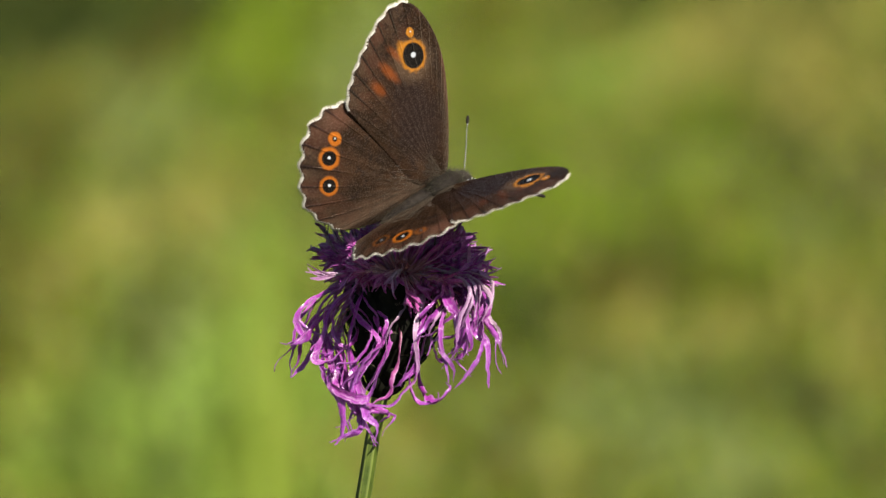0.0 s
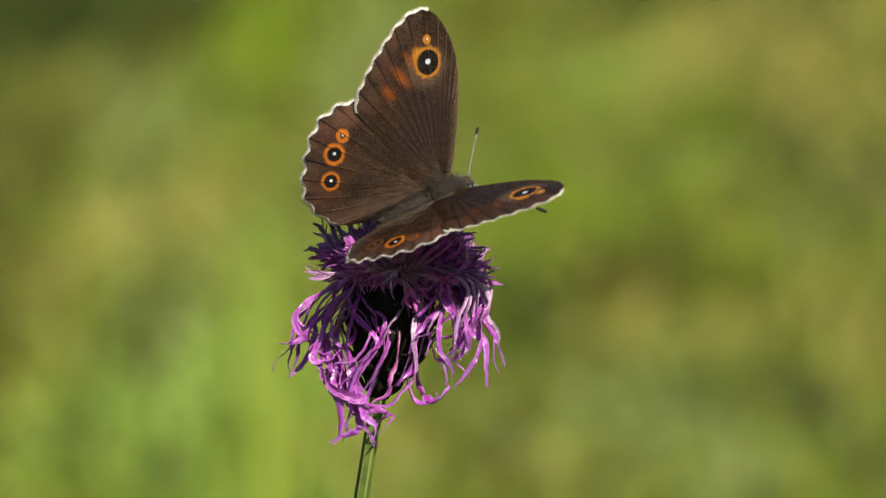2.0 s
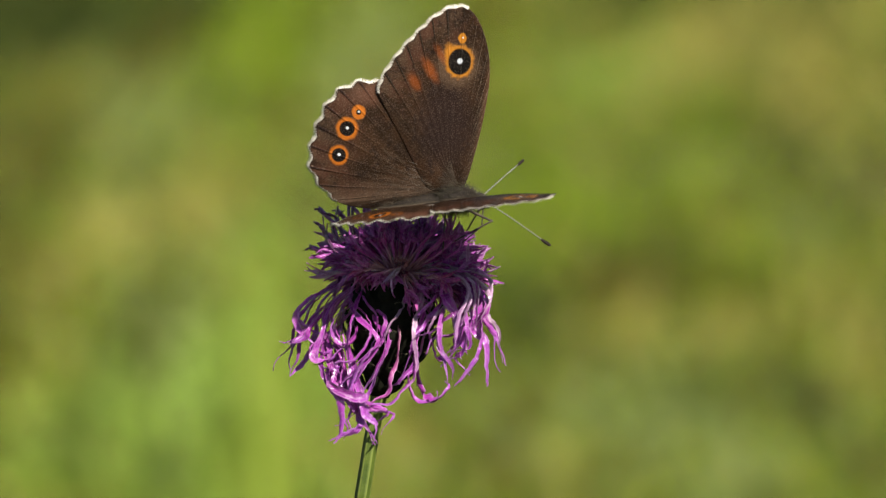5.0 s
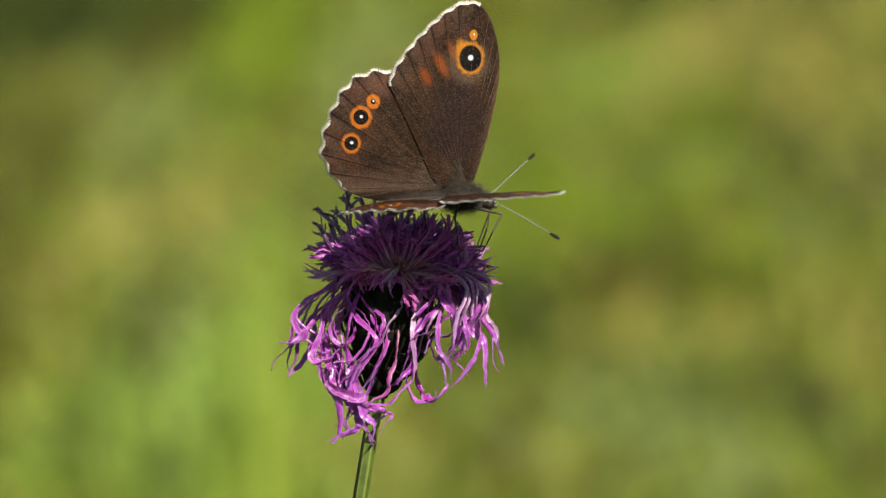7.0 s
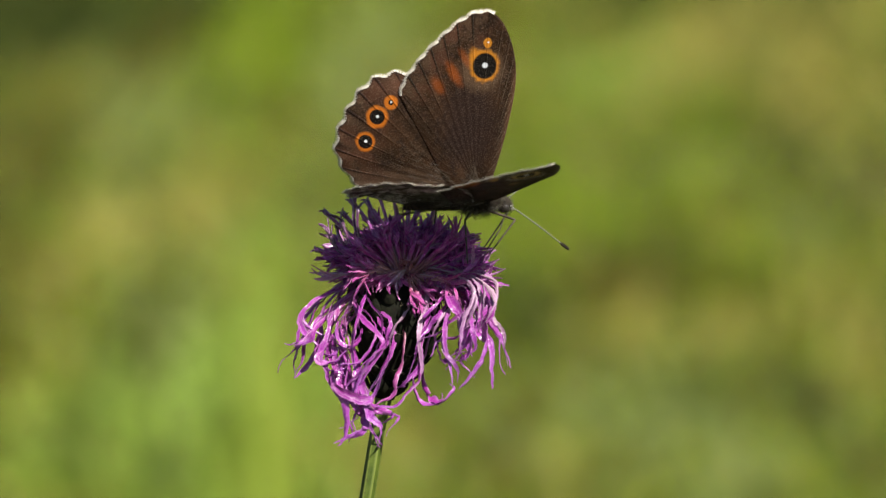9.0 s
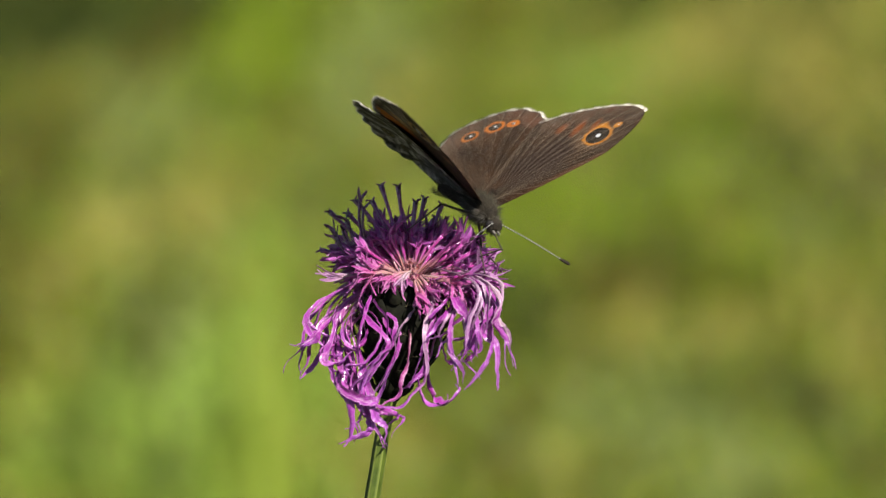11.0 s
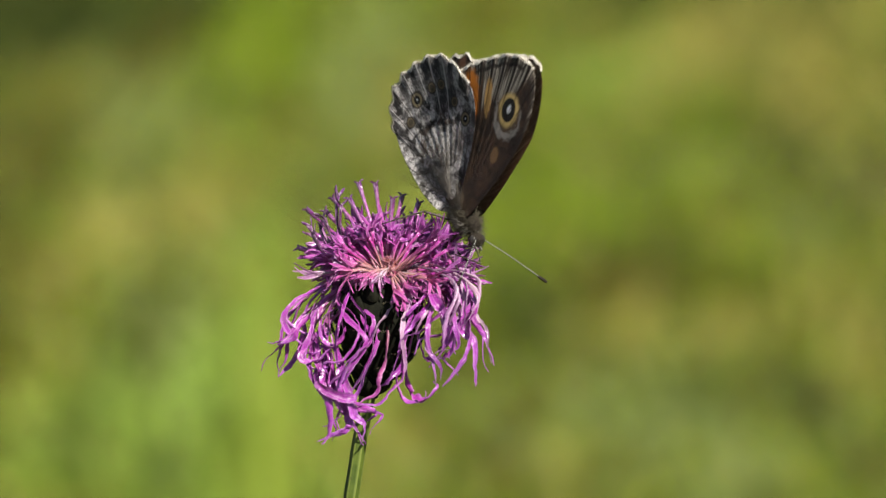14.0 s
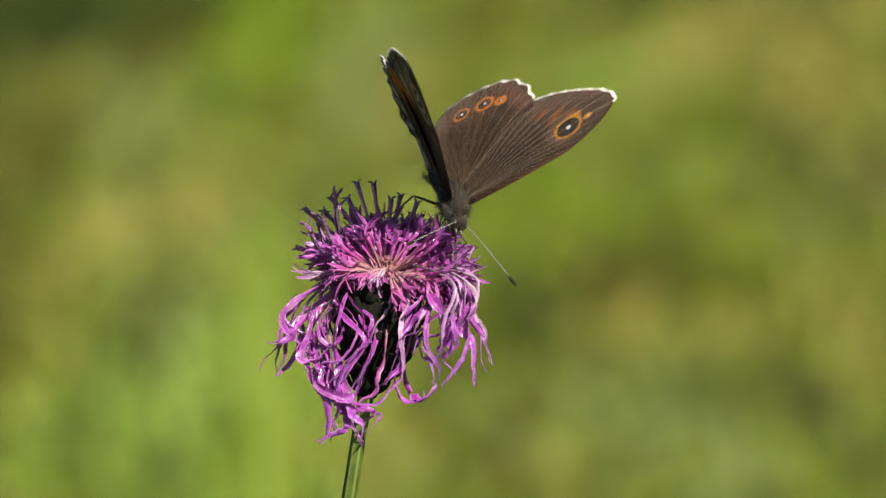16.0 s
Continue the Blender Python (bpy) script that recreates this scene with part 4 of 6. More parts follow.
    strap(9.5, (5.0, 0.0), (10.0, -2.5), (11.6, -6.5), (11.5, -10.2), (10.5, -13.5), (7.9, -17.0), wide=0.0015, twins=0)
    strap(11, (4.0, -0.6), (7.4, -3.4), (9.4, -6.0), (9.8, -9.0), (8.6, -11.6), (6.4, -12.4), wide=0.0012)
    strap(10, (4.5, -0.4), (8.6, -2.6), (9.0, -6.0), (7.2, -8.6), (5.2, -9.8), (3.4, -11.9), wide=0.0012)
    strap(8, (4.5, -0.5), (9.4, -5.0), (9.2, -10.5), (8.2, -13.0), (9.2, -15.4))
    strap(9, (4.8, -0.2), (9.8, -1.8), (11.4, -5.0), (9.6, -8.0), (8.4, -10.0), (9.6, -12.6), wide=0.0013)
    # behind and beside the bulb
    for i in range(9):
        a = radians(rnd.choice((rnd.uniform(15, 80), rnd.uniform(100, 165))))
        reach = rnd.uniform(9.0, 12.0)
        hang((reach * math.cos(a) * 1.1, rnd.uniform(-13.0, -6.0)), -reach * math.sin(a) * 0.6, rnd.uniform(0, 0.002), rnd.randint(2, 3), 0.00095)
    return plant


# ---- the butterfly ----
FORE, HIND = Vector((1.5, 1.3, 0.5)) * MM, Vector((-1.5, 1.3, 0.3)) * MM
FORE_LINE = [(0.2, 0.0), (1.9, 4.3), (3.4, 9.7), (4.4, 14.7), (4.5, 18.0), (3.9, 21.3), (2.7, 24.2), (1.0, 25.8), (-0.8, 25.9),
             (-3.2, 24.9), (-6.0, 22.7), (-8.6, 20.2), (-10.8, 17.5), (-12.0, 15.0), (-11.4, 12.9), (-8.5, 7.0), (-5.2, 0.4), (-2.5, -0.3)]
HIND_LINE = [(0.6, 0.3), (-0.6, 6.0), (-2.6, 12.0), (-5.0, 15.4), (-7.6, 16.7), (-10.8, 17.1), (-13.8, 16.2), (-15.9, 14.2), (-17.4, 11.7),
             (-18.5, 9.0), (-19.0, 6.4), (-18.5, 4.3), (-17.4, 2.4), (-15.8, 0.6), (-12.8, -0.9), (-9.0, -1.9), (-4.8, -2.6), (-1.0, -2.2)]


def build_wing(fore, s, parent):
    """A thin double-faced wing, x to the head and y outwards on side s, its veins running from the root to the rim."""
    line = FORE_LINE if fore else HIND_LINE
    first, last = (7, 13) if fore else (4, 13)          # the scalloped outer rim
    per = 10
    rim = [Vector((q[0], q[1], 0)) for q in spline([(a, b, 0) for a, b in line], per, True)]
    n = len(rim)
    total, runs = 0.0, []
    for i in range(n):
        runs.append(total)
        total += (rim[(i + 1) % n] - rim[i]).length
    size = 2.75 if fore else 3.0
    start, stop = runs[first * per], runs[last * per]
    size = (stop - start) / round((stop - start) / size)
    root = Vector((-1.6, 0.6, 0)) if fore else Vector((-1.0, 0.4, 0))
    cells = [(r - start) / size for r in runs]
    outer = [max(0.0, min(1.0, (r - start + 1) / 2, (stop + 1 - r) / 2)) for r in runs]
    deep = 0.28 if fore else 0.55
    for i in range(n):
        rim[i] = rim[i] + (root - rim[i]).normalized() * deep * outer[i] * (0.5 - 0.5 * math.cos(2 * math.pi * cells[i]))
    steps = [0.0, 0.06, 0.13, 0.2, 0.28, 0.36, 0.44, 0.52, 0.6, 0.67, 0.74, 0.8, 0.85, 0.89, 0.925, 0.955, 0.98, 1.0]

    def shape(q, k, i):
        x, y = q.x, q.y
        z = 0.55 * math.sin(math.pi * k) * 0.6 - 0.6 * (min(17.0, (q - root).length) / 17) ** 2.5
        z -= (0.10 if fore else 0.17) * outer[i] * k ** 7 * math.cos(2 * math.pi * cells[i])
        z += 0.035 * math.cos(2 * math.pi * cells[i]) * math.sin(math.pi * min(1, k * 0.95)) * (0.35 + 0.65 * outer[i])
        if fore:
            far = min(1, max(0, y) / 12)
            z += far * 0.22 * (max(0, x) / 4.5) ** 1.5
            z -= 0.45 * (max(0, k - 0.72) / 0.28) ** 1.4 * outer[i]
        else:
            z -= 0.55 * (max(0, k - 0.72) / 0.28) ** 1.4 * outer[i]
            z -= 0.25 * min(1, max(0, y) / 7) * min(1, max(0, x + 11) / 6)
            if y < 0:
                z -= 0.35 * -y
                y *= 0.92
        return Vector((x, y * s, z))

    v, cell, rad, edge = [], [], [], []
    for under in (0, 1):
        for k in steps:
            for i in range(n):
                q = shape(root.lerp(rim[i], k), k, i)
                q.z -= 0.09 * under * (1 - 0.6 * k)
                v.append(q * MM)
                cell.append(cells[i])
                rad.append(k)
                edge.append((rim[i] - root).length * (1 - k) + (1 - outer[i]) * 6)
    f, mats = [], []
    layer = len(steps) * n
    for under in (0, 1):
        for a in range(len(steps) - 1):
            for i in range(n):
                c, d = under * layer + a * n + i, under * layer + a * n + (i + 1) % n
                quad = (c, c + n, d + n, d)
                f.append(quad if (under == 0) == (s > 0) else quad[::-1])
                mats.append(under)
    e = (len(steps) - 1) * n
    for i in range(n):
        c, d = e + i, e + (i + 1) % n
        quad = (c, c + layer, d + layer, d)
        f.append(quad if s > 0 else quad[::-1])
        mats.append(0)
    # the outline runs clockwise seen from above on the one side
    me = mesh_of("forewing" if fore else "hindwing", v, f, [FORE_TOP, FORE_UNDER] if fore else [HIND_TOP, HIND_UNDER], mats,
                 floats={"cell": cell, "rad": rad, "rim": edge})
    bm = bmesh.new()
    bm.from_mesh(me)
    bmesh.ops.recalc_face_normals(bm, faces=bm.faces)
    bm.to_mesh(me)
    bm.free()
    wing = part("forewing" if fore else "hindwing", me, parent,
                "brown forewing with an orange-ringed black eyespot" if fore else "brown scalloped hindwing with small orange eyespots")
    # fringe of pale hair scales
    rnd = random.Random(5 + fore)
    h = Heap()
    many = 620
    for j in range(many):
        r = start - 0.6 + (stop - start + 1.2) * j / many
        i = max(k for k in range(n) if runs[k] <= r)
        t = (r - runs[i]) / max(1e-6, (rim[(i + 1) % n] - rim[i]).length)
        q = shape(rim[i].lerp(rim[(i + 1) % n], min(1, t)), 1.0, i)
        out = rim[i] - root
        along = rim[(i + 1) % n] - rim[i]
        out = (out - along.normalized() * out.dot(along.normalized()) * 0.8).normalized()
        out = Vector((out.x, out.y * s, rnd.uniform(-0.12, 0.12)))
        at_vein = 1 - 2 * abs(cells[i] - round(cells[i]))
        length = rnd.uniform(0.26, 0.52) * (0.75 + 0.4 * (1 - at_vein))
        tilt = Vector((rnd.uniform(-0.2, 0.2), rnd.uniform(-0.2, 0.2), 0))
        h.hair((q - out * 0.18) * MM, (q + (out + tilt) * length) * MM, 0.062 * MM)
    part("fringe", h.mesh("fringe", FRINGE), wing, "whitish hair fringe")
    # long hairs over the root
    h = Heap()
    for j in range(260 if fore else 520):
        a = rnd.uniform(-0.4, 1.2) if fore else rnd.uniform(-0.45, 0.75)
        k = rnd.uniform(0.02, 0.18) if fore else rnd.uniform(0.02, 0.6)
        d = Vector((-math.cos(a), math.sin(a), 0))
        q = Vector((-0.6, 0.3, 0)) + d * k * (16 if not fore else 14)
        top = rnd.random() < 0.6
        lift = (0.33 if top else -0.22)
        bend = -0.35 * -q.y if q.y < 0 and not fore else 0.0
        q = Vector((q.x, q.y * s, bend + lift))
        d = Vector((d.x + rnd.uniform(-0.15, 0.15), (d.y + rnd.uniform(-0.15, 0.15)) * s, rnd.uniform(0.02, 0.2) * (1 if top else -1)))
        h.hair(q * MM, (q + d * rnd.uniform(1.2, 2.8)) * MM, 0.017 * MM)
    part("root_hair", h.mesh("root_hair", ROOT_FUR), wing, "soft greyish hair")
    h = Heap()
    for j in range(160 if fore else 900):
        a, k = rnd.uniform(-0.35, 0.9), rnd.uniform(0.03, 0.55)
        d = Vector((-math.cos(a), math.sin(a), 0))
        q = Vector((-0.6, 0.3, 0)) + d * k * 14
        low = -0.28 - (0.4 * min(1, max(0, q.y) / 7) * min(1, max(0, q.x + 11) / 6) if not fore else 0) + (0.35 * q.y if q.y < 0 and not fore else 0)
        d = Vector((d.x + rnd.uniform(-0.25, 0.25), (d.y + rnd.uniform(-0.25, 0.25)) * s, -rnd.uniform(0.05, 0.3)))
        q = Vector((q.x, q.y * s, low + 0.55 * math.sin(math.pi * k) * 0.6))
        h.hair(q * MM, (q + d * rnd.uniform(0.8, 2.0)) * MM, 0.017 * MM)
    part("under_hair", h.mesh("under_hair", PALE_FUR), wing, "pale grey hair")
    return wing


def fuzz(h, rnd, many, middle, size, length, back=0.6, width=0.03, where=None):
    for _ in range(many):
        d = Vector((rnd.gauss(0, 1), rnd.gauss(0, 1), rnd.gauss(0, 1))).normalized()
        if where and not where(d):
            continue
        q = Vector(middle) + Vector((d.x * size[0], d.y * size[1], d.z * size[2])) * 0.96
        w = (d + Vector((-back, 0, 0)) + Vector([rnd.uniform(-0.3, 0.3) for _ in range(3)])).normalized()
        h.hair(q * MM, (q + w * rnd.uniform(*length)) * MM, width * MM)


def build_butterfly():
    fly = new("butterfly")
    tagged(fly, "brown butterfly with orange-ringed eyespots, perched on the knapweed", "butterfly")
    rnd = random.Random(21)
    h = Heap()
    h.blob(Vector((0.3, 0, -0.6)) * MM, (0.0034, 0.0017, 0.0019))
    thorax = part("thorax", h.mesh("thorax", CHITIN), fly, "dark furry thorax")
    h = Heap()
    fuzz(h, rnd, 1700, (0.3, 0, -0.6), (3.4, 1.7, 1.9), (0.6, 1.6), 0.7)
    part("fur", h.mesh("fur", FUR), thorax, "grey-olive fur")
    h = Heap()
    fuzz(h, rnd, 1300, (0.3, 0, -0.6), (3.4, 1.7, 1.9), (0.8, 2.0), 0.5, 0.022, lambda d: d.z < 0.1)
    part("fur", h.mesh("belly_fur", PALE_FUR), thorax, "pale belly fur")
    h = Heap()
    path = spline([Vector((-2.4, 0, -0.8)) * MM, Vector((-5, 0, -1.0)) * MM, Vector((-8, 0, -1.4)) * MM, Vector((-10.4, 0, -1.9)) * MM], 8)
    h.tube(path, lambda k: 0.00125 * (1 - 0.65 * k ** 2.2) * (1 + 0.05 * math.sin(k * 50)) + 0.0001, 12)
    abdomen = part("abdomen", h.mesh("abdomen", CHITIN), fly, "slender brown abdomen")
    h = Heap()
    for k in range(1800):
        q = path[rnd.randrange(len(path))]
        a = rnd.uniform(0, 6.283)
        d = Vector((-0.9, math.cos(a) * 0.6, math.sin(a) * 0.6))
        root = q + Vector((rnd.uniform(-0.0006, 0.0006), math.cos(a) * 0.0011, math.sin(a) * 0.0011))
        h.hair(root, root + d * rnd.uniform(0.0004, 0.0009), 0.00002)
    part("fur", h.mesh("abdomen_fur", ROOT_FUR), abdomen, "greyish brown fur")
    h = Heap()
    h.blob(Vector((4.2, 0, -1.6)) * MM, (0.0011, 0.0012, 0.0011))
    head = part("head", h.mesh("head", CHITIN), fly, "dark furry head")
    h = Heap()
    fuzz(h, rnd, 520, (4.2, 0, -1.6), (1.1, 1.2, 1.1), (0.35, 0.9), 0.1, 0.028, lambda d: abs(d.y) < 0.75)
    part("fur", h.mesh("head_fur", FUR), head, "short grey-brown fur")
    for s in (1, -1):
        h = Heap()
        h.blob(Vector((4.35, 0.78 * s, -1.55)) * MM, (0.00068, 0.00050, 0.00078), None, 10, 16)
        part("eye", h.mesh("eye", EYE_SKIN), head, "dark grey compound eye")
        h = Heap()
        h.tube([q * MM for q in spline([Vector((4.9, 0.35 * s, -2.1)), Vector((5.3, 0.4 * s, -2.2)), Vector((5.7, 0.42 * s, -2.2))], 4)],
               lambda k: 0.00026 * (1 - 0.75 * k), 8)
        for _ in range(60):
            t = rnd.random()
            q = Vector((4.9 + 0.8 * t, 0.38 * s, -2.1 - 0.1 * t))
            h.hair(q * MM, (q + Vector((0.3, rnd.uniform(-0.3, 0.3), rnd.uniform(-0.75, 0.2)))) * MM, 0.00003)
        part("palp", h.mesh("palp", WHITE_FUR), head, "pale hairy palp")
    # parts that move on the body
    moving = {}
    for s in (1, -1):
        moving["fore", s] = build_wing(True, s, fly)
        moving["hind", s] = build_wing(False, s, fly)
        h = Heap()
        h.tube([q * MM for q in spline([Vector((0, 0, 0)), Vector((4, 0, 0.15)), Vector((8, 0, 0.1)), Vector((10.2, 0, 0))], 6)], 0.000072, 7)
        moving["antenna", s] = part("antenna", h.mesh("antenna", BANDED), fly, "thin black-and-white banded antenna")
        h = Heap()
        h.tube([q * MM for q in spline([Vector((9.8, 0, 0)), Vector((10.6, 0, 0)), Vector((11.5, 0, 0))], 5)],
               lambda k: 0.00009 + 0.00017 * math.sin(math.pi * min(1, k * 0.9)) ** 0.8, 8)
        part("club", h.mesh("club", CHITIN), moving["antenna", s], "dark antenna club")
    for key in ((1, 0), (-1, 0), (1, 1), (-1, 1)):
        for bone, length, thick in (("femur", FEMUR, 0.00021), ("shin", SHIN, 0.00013)):
            h = Heap()
            h.tube([Vector((length * k / 8, 0, 0)) for k in range(9)], lambda k, r=thick: r * (1.15 - 0.45 * k), 7)
            for k in range(22):
                q = Vector((length * rnd.uniform(0.1, 0.98), 0, 0))
                a = rnd.uniform(0, 6.283)
                h.hair(q, q + Vector((0.00025, math.cos(a) * 0.00028, math.sin(a) * 0.00028)), 0.000018)
            moving[bone, key] = part(bone, h.mesh(bone, LEG), fly, "thin bristly leg")
    for bone, length in (("proboscis_root", SIP_A), ("proboscis_tip", SIP_B)):
        h = Heap()
        h.tube([Vector((length * k / 8, 0, 0)) for k in range(9)], lambda k: 0.00012 - 0.00003 * k, 7)
        moving[bone] = part(bone, h.mesh(bone, LEG), fly, "thin drinking tube")
    return fly, moving


FEMUR, SHIN, SIP_A, SIP_B = 0.0044, 0.0062, 0.0042, 0.0042
HIPS = {(1, 0): (1.7, 1.0, -1.7), (-1, 0): (1.7, -1.0, -1.7), (1, 1): (-0.6, 1.0, -1.9), (-1, 1): (-0.6, -1.0, -1.9)}
# where the feet stand: at first, further on, and after the butterfly has turned round
FEET_EARLY = {(1, 0): (1.7, 1.4, -3), (-1, 0): (0.6, 1.9, 3), (1, 1): (-3.0, 2.5, -2), (-1, 1): (-1.2, 0.5, 5)}
FEET_FIRST = {(1, 0): (5.3, 0.3, -3), (-1, 0): (6.0, -0.6, 4), (1, 1): (-2.0, 2.5, -2), (-1, 1): (2.9, -2.0, 6)}
FEET_THEN = {(1, 0): (6.3, -2.9, 3), (-1, 0): (4.0, -3.2, 6), (1, 1): (1.0, 2.0, -3), (-1, 1): (-6.8, 3.4, 3)}
SIP_EARLY, SIP_FIRST, SIP_THEN = (1.6, 1.5, 4), (5.6, -0.1, 5), (3.6, -1.0, 6)


def hinged(hinge, s, flap, sweep, twist=0.0):
    """A wing raised by flap degrees, its front edge by twist, and swept forward by sweep degrees, on side s."""
    return (Matrix.Translation((hinge.x, hinge.y * s, hinge.z)) @ Matrix.Rotation(radians(flap * s), 4, "X")
            @ Matrix.Rotation(radians(-twist), 4, "Y") @ Matrix.Rotation(radians(-sweep * s), 4, "Z"))


def feeler(s, yaw, rise):
    return (Matrix.Translation(Vector((4.7, 0.5 * s, -1.0)) * MM) @ Matrix.Rotation(radians(yaw), 4, "Z")
            @ Matrix.Rotation(radians(-rise), 4, "Y"))


def along_x(start, end, up):
    """A pose at start whose x points to end."""
    x = (end - start).normalized()
    y = up.cross(x).normalized()
    m = Matrix((x, y, x.cross(y))).transposed().to_4x4()
    m.translation = start
    return m


def limb(hip, foot, a, b, up):
    """Poses of two bones of lengths a and b from hip to foot, the knee towards up."""
    out = foot - hip
    d = min(out.length, (a + b) * 0.995)
    x = out.normalized()
    lift = (up - x * up.dot(x)).normalized()
    k = (a * a - b * b + d * d) / (2 * d)
    knee = hip + x * k + lift * math.sqrt(max(0, a * a - k * k))
    return along_x(hip, knee, lift), along_x(knee, hip + x * d, lift)


